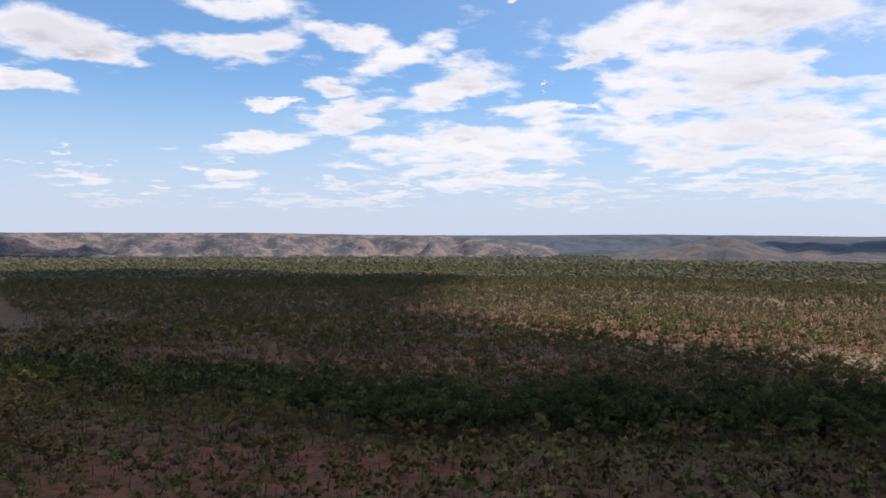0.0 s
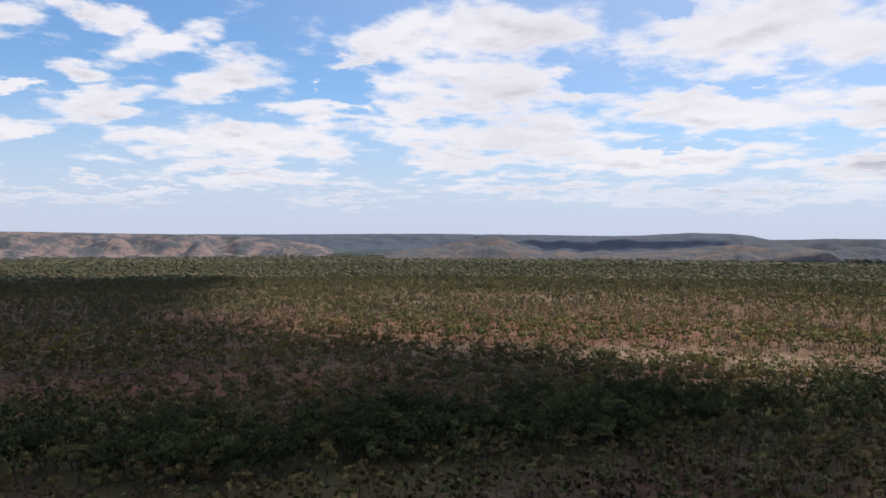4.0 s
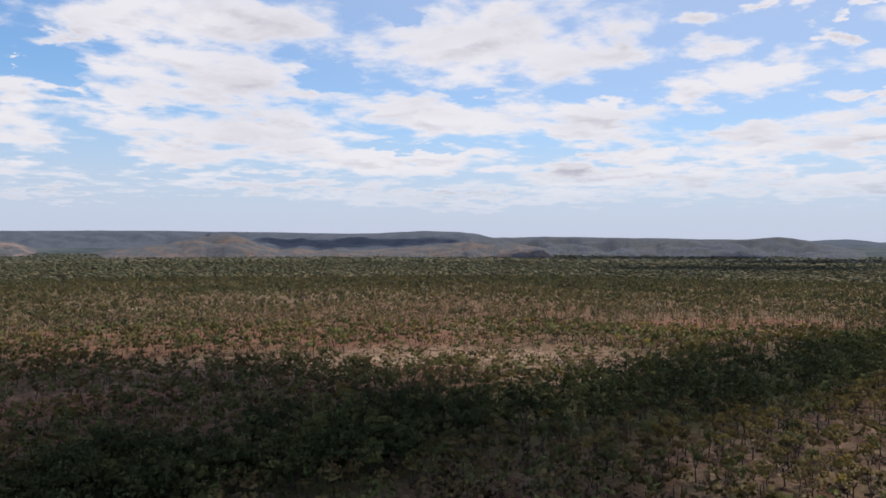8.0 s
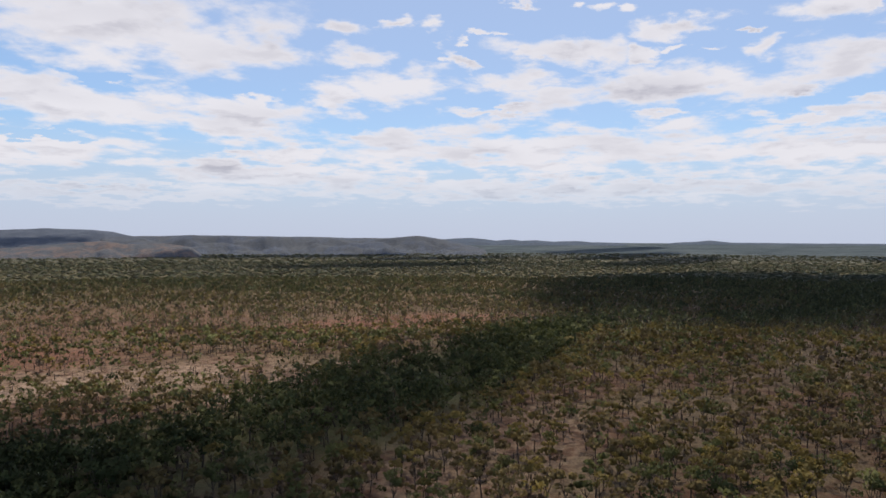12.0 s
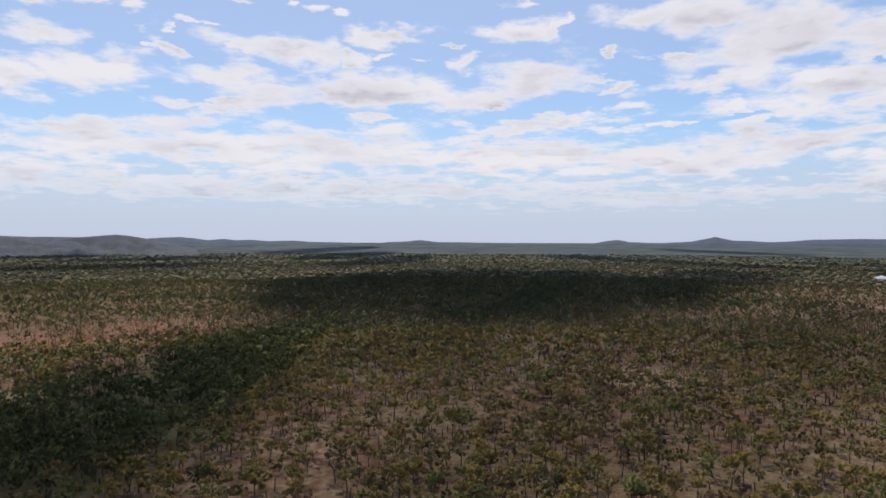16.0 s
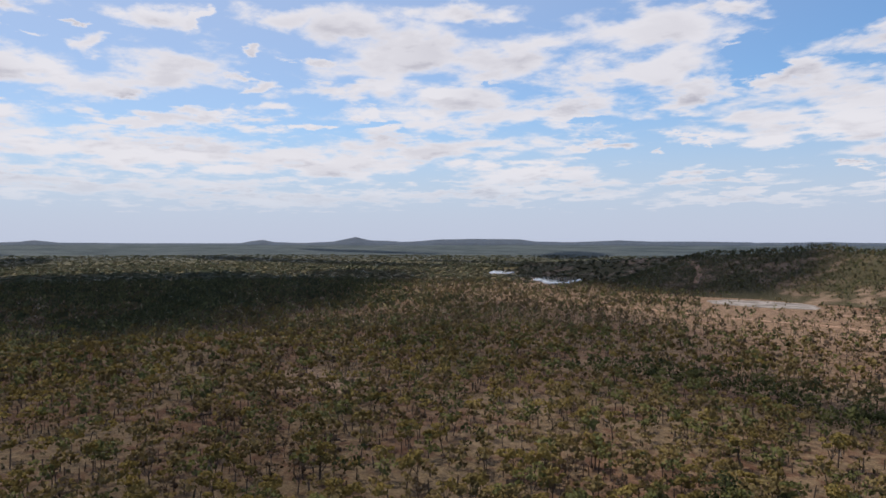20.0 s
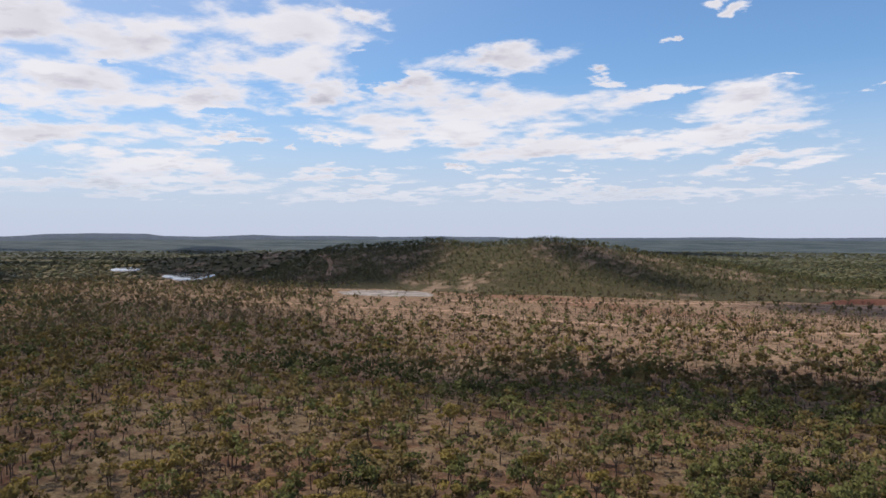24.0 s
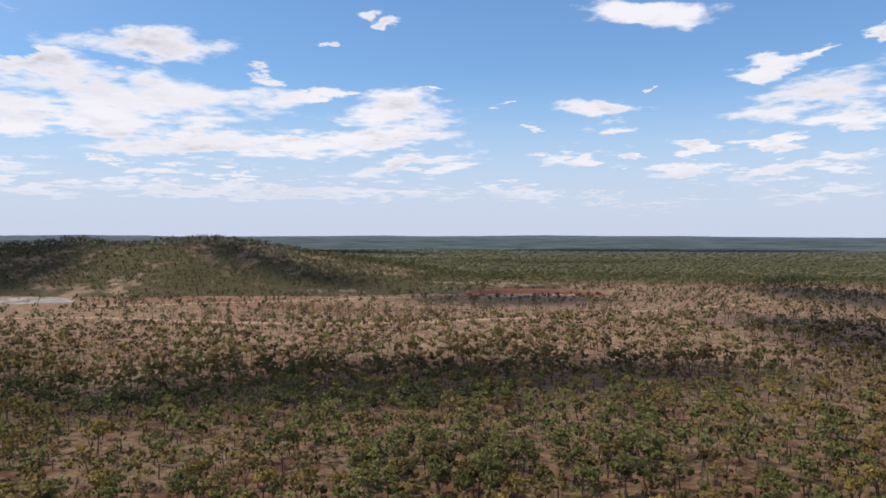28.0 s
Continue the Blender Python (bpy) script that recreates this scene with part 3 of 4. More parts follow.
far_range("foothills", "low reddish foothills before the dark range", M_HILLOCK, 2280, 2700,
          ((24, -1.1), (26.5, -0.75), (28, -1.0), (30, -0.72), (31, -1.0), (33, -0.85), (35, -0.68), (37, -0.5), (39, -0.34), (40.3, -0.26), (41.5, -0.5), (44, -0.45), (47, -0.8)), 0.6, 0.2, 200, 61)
far_range("low_range", "long low tree-clad range falling to the plain, tinted haze blue", M_WOOD_RANGE, 2500, 3200,
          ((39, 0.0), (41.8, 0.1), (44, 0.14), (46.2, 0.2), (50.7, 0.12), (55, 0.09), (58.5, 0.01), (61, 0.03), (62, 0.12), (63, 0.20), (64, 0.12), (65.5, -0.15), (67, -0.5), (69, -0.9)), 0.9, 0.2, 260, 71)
far_range("far_knolls", "low knolls on the horizon, tinted haze blue", M_FAR_RANGE, 3900, 4500,
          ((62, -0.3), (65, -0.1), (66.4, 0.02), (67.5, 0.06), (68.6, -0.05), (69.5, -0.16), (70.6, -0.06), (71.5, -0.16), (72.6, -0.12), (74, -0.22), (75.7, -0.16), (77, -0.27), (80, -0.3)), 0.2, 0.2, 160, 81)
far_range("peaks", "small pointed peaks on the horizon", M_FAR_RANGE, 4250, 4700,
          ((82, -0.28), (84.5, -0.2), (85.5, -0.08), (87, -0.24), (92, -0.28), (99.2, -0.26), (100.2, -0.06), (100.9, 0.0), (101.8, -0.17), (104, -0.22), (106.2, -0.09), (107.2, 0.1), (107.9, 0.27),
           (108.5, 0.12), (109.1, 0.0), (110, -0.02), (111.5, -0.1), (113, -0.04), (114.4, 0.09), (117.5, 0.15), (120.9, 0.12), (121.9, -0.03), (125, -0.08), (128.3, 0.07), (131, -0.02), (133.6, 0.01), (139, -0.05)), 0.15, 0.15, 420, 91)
far_range("southern_rim", "low ridge along the horizon, tinted haze blue", M_FAR_RANGE, 4300, 4720,
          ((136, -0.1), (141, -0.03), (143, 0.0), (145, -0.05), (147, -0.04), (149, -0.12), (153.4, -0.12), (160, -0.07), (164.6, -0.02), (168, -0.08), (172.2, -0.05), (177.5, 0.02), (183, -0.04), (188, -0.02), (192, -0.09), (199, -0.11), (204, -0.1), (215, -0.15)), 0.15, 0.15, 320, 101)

# ---- clouds that shade the plain ----


def cloud_matter(name, lo, hi):
    """White vapour that lets some of the sun through: from lo to hi of it is held back."""
    m = bpy.data.materials.new(name)
    m.use_nodes = True
    T = Tree(m.node_tree)
    veil = T.node("ShaderNodeMixShader", Fac=T.smooth(T.noise(place(T), 0.012, 4), 0.3, 0.7, lo, hi))
    T.tree.links.new(T.node("ShaderNodeBsdfTransparent").outputs[0], veil.inputs[1])
    T.tree.links.new(T.node("ShaderNodeBsdfDiffuse", Color=(0.88, 0.88, 0.9, 1)).outputs[0], veil.inputs[2])
    T.tree.links.new(veil.outputs[0], T.node("ShaderNodeOutputMaterial").inputs[0])
    return m


M_CLOUD, M_DENSE, M_THIN = cloud_matter("white_cloud", 0.68, 0.91), cloud_matter("dense_cloud", 0.90, 0.99), cloud_matter("thin_dimming_cloud", 0.08, 0.38)
CLOUD_Z = 1900.0


def shade_cloud(cx, cy, rx, ry, turn=0.0, seed=0, mat=M_CLOUD):
    """A flat-based cumulus with a ragged rim, whose shadow falls as an oval round (cx, cy) on the plain."""
    off = SUN_DIR * (CLOUD_Z / SUN_DIR.z)
    k, a = np.meshgrid(np.linspace(0.02, 1, 9), np.linspace(0, 2 * math.pi, 130, endpoint=False), indexing="ij")
    u, v = np.cos(a) * rx, np.sin(a) * ry
    rim = 1 + 0.6 * (ripple(u + 3000 * seed, v, max(rx, ry) * 0.8, seed, 5) - 0.5) + 0.3 * (ripple(u + 900 * seed, v, 25, seed + 3, 3) - 0.5)
    u, v = u * k * rim, v * k * rim
    c, s = math.cos(radians(turn)), math.sin(radians(turn))
    x, y = cx + off.x + u * c - v * s, cy + off.y + u * s + v * c
    puff = 0.5 * min(rx, ry) * np.sqrt(1 - k ** 2) * (0.5 + ripple(x, y, 0.4 * min(rx, ry), seed + 5, 3))
    X, Y = np.concatenate([x, x[::-1]]), np.concatenate([y, y[::-1]])
    Z = CLOUD_Z + np.concatenate([puff, -0.06 * puff[::-1] - 2])
    ob = new("cloud", sheet("cloud", X, Y, Z, mat, wrap=True))
    return tagged(ob, "white cumulus cloud placed out of view to shade the plain", "cloud", kind="structure")


for i, spot in enumerate((
        (-430, 860, 445, 540, 0), (-125, 1120, 185, 175, 0), (0, 265, 195, 205, 0), (-215, 500, 235, 200, 0),
        (1200, -270, 340, 115, -25), (1100, -690, 300, 110, 0),
        (2500, 500, 420, 110, -10), (2300, -300, 350, 100, 15), (2300, -1500, 420, 120, -40), (900, -2300, 420, 110, -20), (90, -1535, 190, 30, 3), (2000, 1000, 300, 110, -30), (2050, 330, 480, 110, -8), (1950, -480, 450, 120, 22), (1750, -950, 420, 110, 30),
        (385, -655, 112, 42, -15), (300, 212, 120, 34, 4), (1480, 840, 330, 100, -35),
        (225, -126, 75, 20, 5), (-115, -330, 62, 140, 15), (-200, -660, 70, 130, 20), 
        (1900, 1500, 420, 120, -40), (-1300, 2300, 260, 140, 20), (1500, 2450, 380, 120, -30), (3100, 700, 500, 140, -10), (3000, -900, 450, 130, 20), (-300, -2600, 600, 130, 0))):
    shade_cloud(*spot, seed=i)
for i, spot in enumerate(((775, -615, 205, 140, 0), (930, -625, 250, 135, 0), (690, -560, 100, 70, 0), (1040, 60, 450, 270, -6), (98, -198, 132, 44, 18), (130, -575, 100, 60, 5), (105, 255, 78, 115, 0))):
    shade_cloud(*spot, seed=50 + i, mat=M_DENSE)
# Two unseen veils added to dim the woodland east and south-east.
shade_cloud(450, 95, 300, 160, -20, 40, M_THIN)
shade_cloud(500, -170, 240, 95, -22, 41, cloud_matter("middling_dimming_cloud", 0.20, 0.45))

# ---- trees ----


def blades(rng, centres, size, up=0.1, steep=0.7):
    """Small leafy sprays, one four-cornered blade at each centre."""
    n = len(centres)
    nrm = rng.normal(size=(n, 3))
    nrm[:, 2] = np.abs(nrm[:, 2]) * steep + up
    nrm /= np.linalg.norm(nrm, axis=1, keepdims=True)
    u = np.cross(nrm, rng.normal(size=(n, 3)))
    u /= np.linalg.norm(u, axis=1, keepdims=True)
    v = np.cross(nrm, u)
    s = size * rng.uniform(0.6, 1.3, (n, 1))
    k = rng.uniform(0.5, 1.0, (n, 1))
    V = np.stack([centres - u * s, centres - v * s * k, centres + u * s * rng.uniform(0.7, 1.2, (n, 1)), centres + v * s * k], 1)
    V[:, :, 2] += rng.uniform(-0.25, 0.25, (n, 4)) * s
    return V.reshape(-1, 3), np.arange(4 * n).reshape(n, 4)


def tube(points, widths, sides=5):
    """A tapered limb along some points."""
    P = np.asarray(points, float)
    V = []
    for p, w in zip(P, widths):
        V += [(p[0] + w * math.cos(2 * math.pi * i / sides), p[1] + w * math.sin(2 * math.pi * i / sides), p[2]) for i in range(sides)]
    F = [(r * sides + i, r * sides + (i + 1) % sides, (r + 1) * sides + (i + 1) % sides, (r + 1) * sides + i) for r in range(len(P) - 1) for i in range(sides)]
    return np.array(V), np.array(F)


def join(pieces):
    V, F, n = [], [], 0
    for v, f in pieces:
        V.append(v), F.append(f + n)
        n += len(v)
    return np.concatenate(V), np.concatenate(F)


def savanna_tree(rng, tall, spread, low, clumps, leaves, size, sides=5):
    """Trunk and crown of one tree: limbs run up to clumps of leaf sprays, with gaps between them."""
    lean = rng.normal(size=2) * 0.05 * tall
    fork = low * tall * rng.uniform(0.55, 0.8)
    tips = []
    for i in range(clumps):
        a, k = 2 * math.pi * (i + rng.uniform(-0.3, 0.3)) / clumps * 1.62, math.sqrt(rng.uniform(0.02, 1.0))
        tips.append((lean[0] + spread * k * math.cos(a), lean[1] + spread * k * math.sin(a), tall * (low + (1 - low) * rng.uniform(0.22, 0.95) * (1 - 0.3 * k * k))))
    w = 0.020 * tall
    wood = [tube([(0, 0, -0.3), (lean[0] * 0.3, lean[1] * 0.3, fork * 0.5), (lean[0] * 0.6, lean[1] * 0.6, fork)], (w * 1.25, w, w * 0.8), sides)]
    for t in tips[:5]:
        f = np.array((lean[0] * 0.6, lean[1] * 0.6, fork))
        wood.append(tube([f, f + (np.array(t) - f) * 0.5 + (0, 0, -0.12 * tall * 0.4), t], (w * 0.65, w * 0.4, w * 0.12), max(3, sides - 2)))
    spots = []
    for t in tips:
        r = spread * rng.uniform(0.30, 0.52)
        q = rng.normal(size=(leaves, 3))
        q *= (rng.uniform(0.35, 1, (leaves, 1)) ** 0.5) / np.linalg.norm(q, axis=1, keepdims=True)
        spots.append(np.array(t) + q * (r, r, r * 0.55))
    return join(wood), blades(rng, np.concatenate(spots), size)


# kind: height, spread, bare part of the stem, clumps of leaves
KINDS = {"olive": (8.8, 2.3, 0.50, 9), "yellow": (8.4, 2.45, 0.54, 9), "green": (9.4, 2.6, 0.44, 10), "dark": (11.0, 3.7, 0.22, 14), "rusty": (7.6, 2.0, 0.45, 7)}
NAMES = {"olive": "gum_tree", "yellow": "wattle_tree", "green": "leafy_tree", "dark": "creek_tree", "rusty": "rusty_tree"}
WORDS = {"olive": "slender savanna tree with a thin olive crown", "yellow": "savanna tree with a flat yellowish-green crown",
         "green": "leafy green savanna tree with an uneven crown", "dark": "tall dense dark-green creek tree",
         "rusty": "small half-bare savanna tree with rusty leaves"}


def woods(x, y, rng):
    """For places: how far apart the trees stand, which kind they are, and their size."""
    n = len(x)
    creek, _ = to_line(x, y, CREEK)
    r = np.hypot(x - CENTRE[0], y - CENTRE[1])
    patch = ripple(x, y, 60, 13)
    gap = 6.5 + 3 * (patch - 0.5)
    mix = {"olive": np.full(n, 0.42), "yellow": np.full(n, 0.30), "green": np.full(n, 0.16), "dark": np.full(n, 0.02), "rusty": np.full(n, 0.10)}
    size = np.full(n, 1.0)

    def blend(k, gap_, size_, **shares):
        nonlocal gap, size
        gap = gap * (1 - k) + gap_ * k
        size = size * (1 - k) + size_ * k
        for name in mix:
            mix[name] = mix[name] * (1 - k) + shares.get(name, 0.0) * k

    north = step(y, 255, 300)
    blend(north, 5.9 + 4 * (patch - 0.5), 0.85, olive=0.38, green=0.30, yellow=0.20, rusty=0.12)
    blend(step(200 - x, 0, 60) * step(y, -20, 60) * (1 - north), 5.4, 0.85, olive=0.5, rusty=0.22, green=0.28)
    blend(step(ripple(x, y, 190, 23), 0.52, 0.6) * north, 5.8, 0.95, green=0.5, olive=0.44, dark=0.06)
    blend(step(-y, -10, 60), 6.6 + 3 * (patch - 0.5), 0.97, green=0.3, olive=0.5, yellow=0.2)
    blend(step(-y, 150, 230), 8.2 + 4 * (patch - 0.5), 0.95, olive=0.55, rusty=0.25, green=0.2)
    blend(step(-y, 250, 330) * step(560 - x, 0, 150), 10.5 + 9 * (patch - 0.5), 0.95, olive=0.6, rusty=0.2, green=0.2)
    blend(step(-y, 800, 860) * step(1400 - x, 0, 300), 6.6, 0.85, green=0.62, olive=0.3, yellow=0.08)
    blend(oval(x, y, 105, -98, 125, 45), 6.7, 1.0, green=0.55, olive=0.37, dark=0.08)
    blend(oval(x, y, 1050, 40, 460, 300), 6.4, 1.0, dark=0.45, green=0.35, olive=0.2)
    blend(step(hill_height(x, y), 1, 8), 4.9, 0.80, green=0.55, olive=0.35, dark=0.1)
    blend(step(r, 1300, 1700), 8.5, 0.9, green=0.5, olive=0.4, dark=0.1)
    wider = 10 * oval(x, y, 330, 205, 110, 60)
    creek_edge = creek + 26 * (ripple(x, y, 34, 47, 2) - 0.5)
    blend((1 - step(creek_edge, 19 + wider, 31 + wider)), 5.0 + 4.0 * (1 - step(ripple(x, y, 28, 49, 2), 0.3, 0.45)), 1.12, dark=0.62, green=0.38)
    blend(oval(x, y, -195, -840, 60, 26, 45), 5.0, 1.0, dark=0.9, green=0.1)
    for belt, wide in BELTS:
        blend(0.9 * (1 - step(to_line(x, y, belt)[0] + 16 * (ripple(x, y, 30, 41) - 0.5), wide * 0.5, wide)), 5.4, 1.0, green=0.66, olive=0.2, dark=0.14)
    blend(1 - step(to_line(x, y, GULLY)[0], 7, 15), 5.5, 0.95, dark=0.8, green=0.2)
    _, red, sand = zones(x, y)[:3]
    gap = gap * (1 + 0.6 * np.maximum(red, sand) * (creek > 30) * np.where((y < 200) & (y > -300), 0.35, 1.0))
    gap = np.where(oval(x, y, 575, -475, 90, 45, 10) + oval(x, y, 990, -522, 105, 42, -33) + oval(x, y, 1250, -582, 85, 30, -33) + oval(x, y, 115, -610, 90, 30, 15) > 0.4, 1e3, gap)
    gap = np.where(to_line(x, y, ((1010, -535), (870, -430)))[0] < 28, 40.0, gap)
    gap = np.where(to_line(x, y, ((600, -490), (505, -395)))[0] < 48, 24.0, gap)
    gap = np.where(to_line(x, y, CLEARING)[0] + 14 * (ripple(x, y, 18, 45) - 0.5) < 20, 17.0, gap)
    gap = np.maximum(gap, 9.5 * oval(x, y, 285, 283, 62, 26, -15))
    gap = np.maximum(gap, 12.5 * oval(x, y, 170, -515, 210, 62, -14))
    for line in ROADS:
        gap = np.where(to_line(x, y, line)[0] < 5, 1e3, gap)
    names = list(mix)
    share = np.cumsum(np.stack([mix[k] for k in names], 1), 1)
    kind = (rng.uniform(0, 1, (n, 1)) * share[:, -1:] > share).sum(1)
    return gap, kind, names, size


def scatter(cell, inner, outer, seed, sector=None, loose=1.0):
    """Loosely spread places round the centre, thinned to the woods' own spacing and gathered a little in clumps."""
    rng = np.random.default_rng(seed)
    k = np.arange(-outer, outer, cell)
    x, y = (g.ravel() for g in np.meshgrid(k, k))
    x, y = x + rng.uniform(-1, 1, len(x)) * cell * loose, y + rng.uniform(-1, 1, len(x)) * cell * loose
    r, az = np.hypot(x, y), np.degrees(np.arctan2(x, y))
    keep = (r >= inner) & (r < outer)
    if sector:
        keep &= ((az - sector[0]) % 360) < (sector[1] - sector[0])
    x, y = x[keep] + CENTRE[0], y[keep] + CENTRE[1]
    gap, kind, names, size = woods(x, y, rng)
    ok = rng.uniform(0, 1, len(x)) < (cell / (0.95 * gap)) ** 2 * (0.86 + 0.3 * step(ripple(x, y, 26, 77, 2), 0.3, 0.7))
    return x[ok], y[ok], kind[ok], names, size[ok] * rng.uniform(0.7, 1.25, ok.sum()), rng


def outward(verts, tall):
    """Ways that point out of a rounded crown, for soft light on its foliage."""
    n = verts - np.array((0, 0, tall * 0.5))
    n = n / np.maximum(np.linalg.norm(n, axis=1, keepdims=True), 1e-6) + np.array((0, 0, 0.25))
    return n / np.maximum(np.linalg.norm(n, axis=1, keepdims=True), 1e-6)


def plant_mass(name, label, protos, x, y, z, size, turn, tint, mats, soft=0.1):
    """Many trees as one mesh: copies of a few shapes, turned and scaled."""
    VV, FF, MI, TT, NN, base = [], [], [], [], [], 0
    pick = (np.abs(np.sin(x * 12.9898 + y * 78.233)) * 43758.5453 % 1 * len(protos)).astype(int)
    for i, (wood, crown) in enumerate(protos):
        s = np.flatnonzero(pick == i)
        if not len(s):
            continue
        V, F = join((wood, crown))
        c, d = np.cos(turn[s])[:, None], np.sin(turn[s])[:, None]
        P = np.stack([V[None, :, 0] * c - V[None, :, 1] * d, V[None, :, 0] * d + V[None, :, 1] * c, np.repeat(V[None, :, 2], len(s), 0)], -1) * size[s][:, None, None]
        P += np.stack([x[s], y[s], z[s]], -1)[:, None, :]
        N = outward(V, V[:, 2].max()) * (1 - soft) + np.array((0, 0, soft))
        NN.append(np.stack([N[None, :, 0] * c - N[None, :, 1] * d, N[None, :, 0] * d + N[None, :, 1] * c, np.repeat(N[None, :, 2], len(s), 0)], -1).reshape(-1, 3))
        VV.append(P.reshape(-1, 3)), FF.append((F[None] + (base + np.arange(len(s)) * len(V))[:, None, None]).reshape(-1, 4))
        MI.append(np.tile(np.r_[np.ones(len(wood[1]), np.int32), np.zeros(len(crown[1]), np.int32)], len(s)))
        TT.append(np.repeat(tint[s], len(V)))
        base += len(s) * len(V)
    me = mesh_from(name, np.concatenate(VV), np.concatenate(FF), mats, True)
    me.polygons.foreach_set("material_index", np.concatenate(MI).astype(np.int32))
    paint(me, "tint", np.concatenate(TT))
    paint_ways(me, "lie", np.concatenate(NN))
    return tagged(new(name, me), label, "trees", kind="stuff")


# single trees, nearest the line of flight, each with its trunk and crown
ORIGIN = (55.0, 85.0)
x, y, kind, names, size, rng = scatter(4.5, 0, 470, 1, (-60, 235), 0.55)
near = np.hypot(x - ORIGIN[0], y - ORIGIN[1])
bearing = np.degrees(np.arctan2(x - ORIGIN[0], y - ORIGIN[1]))
front = (near > 135) & (((bearing + 45) % 360) < 260)
single = np.zeros(len(x), bool)
for i, name in enumerate(names):
    mine = np.flatnonzero((kind == i) & front)
    single[mine[np.argsort(near[mine])][:220]] = True
for i, name in enumerate(names):
    tall, spread, low, clumps = KINDS[name]
    models = []
    for v in range(5):
        g = np.random.default_rng(50 + 10 * i + v)
        wood, crown = savanna_tree(g, tall, spread * g.uniform(0.85, 1.15), low, clumps, 46 if name != "rusty" else 26, 0.30)
        models.append((mesh_from("trunk", *wood, (M_BARK,), True), mesh_from("crown", *crown, (LEAF_OWN[name],))))
        paint_ways(models[-1][1], "lie", outward(crown[0], tall))
    chosen = np.flatnonzero(single & (kind == i))
    firsts = {}
    for n, j in enumerate(chosen):
        v = n % len(models)
        m = pose(x[j], y[j], float(land(x[j], y[j])) - 0.1, 0, 0, float(rng.uniform(0, 360)))
        if v not in firsts:
            tree = new(NAMES[name])
            for key, data in zip(("trunk", "crown"), models[v]):
                new(key, data).parent = tree
            tagged(tree, WORDS[name], "tree", group=name + " savanna trees")
            tree.matrix_basis = m
            firsts[v] = tree
        else:
            tree = copy_thing(firsts[v], m)
        tree.scale = (size[j],) * 3


def low_trees(name, seed, leaves, size_, clumps_=None, sides=3):
    tall, spread, low, clumps = KINDS[name]
    return [savanna_tree(np.random.default_rng(seed + v), tall, spread, low, clumps_ or clumps, leaves, size_, sides) for v in range(6)]


BOX = np.array([(a, b, c) for c in (-1, 1) for a, b in ((-1, -1), (1, -1), (1, 1), (-1, 1))], float)
BOX_F = np.array([(4, 5, 6, 7), (0, 1, 5, 4), (1, 2, 6, 5), (2, 3, 7, 6), (3, 0, 4, 7)])


def far_trees(name, seed, lumps, leaves, blade, stem, apart=0.42, flat=0.75):
    """Trees for the distance: a few uneven lumps of foliage with loose sprays over them."""
    tall, spread, low, clumps = KINDS[name]
    spread *= 1.45
    made = []
    for v in range(6):
        rng = np.random.default_rng(seed + v)
        bits = []
        for i in range(lumps):
            c = (rng.normal() * spread * apart, rng.normal() * spread * apart, tall * rng.uniform(0.58, 0.76))
            b = BOX * rng.uniform(0.42, 0.78, (8, 1)) * (1, 1, flat)
            b[:4] *= (0.7, 0.7, 1)
            bits.append((b * spread * rng.uniform(0.8, 1.15) + c, BOX_F))
        if leaves:
            q = rng.normal(size=(leaves, 3)) * (spread * 0.46, spread * 0.46, tall * 0.13) + (0, 0, tall * 0.68)
            bits.append(blades(rng, q, blade, 0.0, 0.3))
        w = tube([(0, 0, -0.3), (0, 0, tall * 0.6)], (0.02 * tall, 0.013 * tall), 3)
        made.append((w if stem else (w[0][:3], w[1][:0]), join(bits)))
    return made


def bare(protos):
    """The same trees with the trunk alone for wood, for far ones."""
    return [((w[0][[0, 1, 2, 6, 7, 8]], w[1][:3]), c) for w, c in protos]


for i, name in enumerate(names):
    for clumps, leaves, blade, ring in ((8, 12, 0.45, (near >= 120) & (near < 320)), (6, 6, 0.74, (near < 120) | (near >= 320))):
        s = ~single & (kind == i) & ring
        if not s.any():
            continue
        plant_mass("woodland", WORDS[name].split(" with")[0] + "s of the open woodland", bare(low_trees(name, 300 + 10 * i, leaves, blade, clumps)),
                   x[s], y[s], land(x[s], y[s]) - 0.1, size[s], rng.uniform(0, 6.28, s.sum()), rng.uniform(0, 1, s.sum()), (LEAF_MASS[name], M_BARK))
x, y, kind, names, size, rng = scatter(5.2, 470, 1050, 2, (-36, 206))
near = np.hypot(x - ORIGIN[0], y - ORIGIN[1])
for i, name in enumerate(names):
    for lumps, leaves, stem, ring in ((0, 13, True, near < 580), (0, 9, False, near >= 580)):
        s = (kind == i) & ring
        if not s.any():
            continue
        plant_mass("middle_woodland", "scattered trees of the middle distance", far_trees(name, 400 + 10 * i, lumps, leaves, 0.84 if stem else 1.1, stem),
                   x[s], y[s], land(x[s], y[s]) - 0.1, size[s] * 0.92, rng.uniform(0, 6.28, s.sum()), rng.uniform(0, 1, s.sum()), (LEAF_MID_HAZED[name], M_BARK), 0.55)
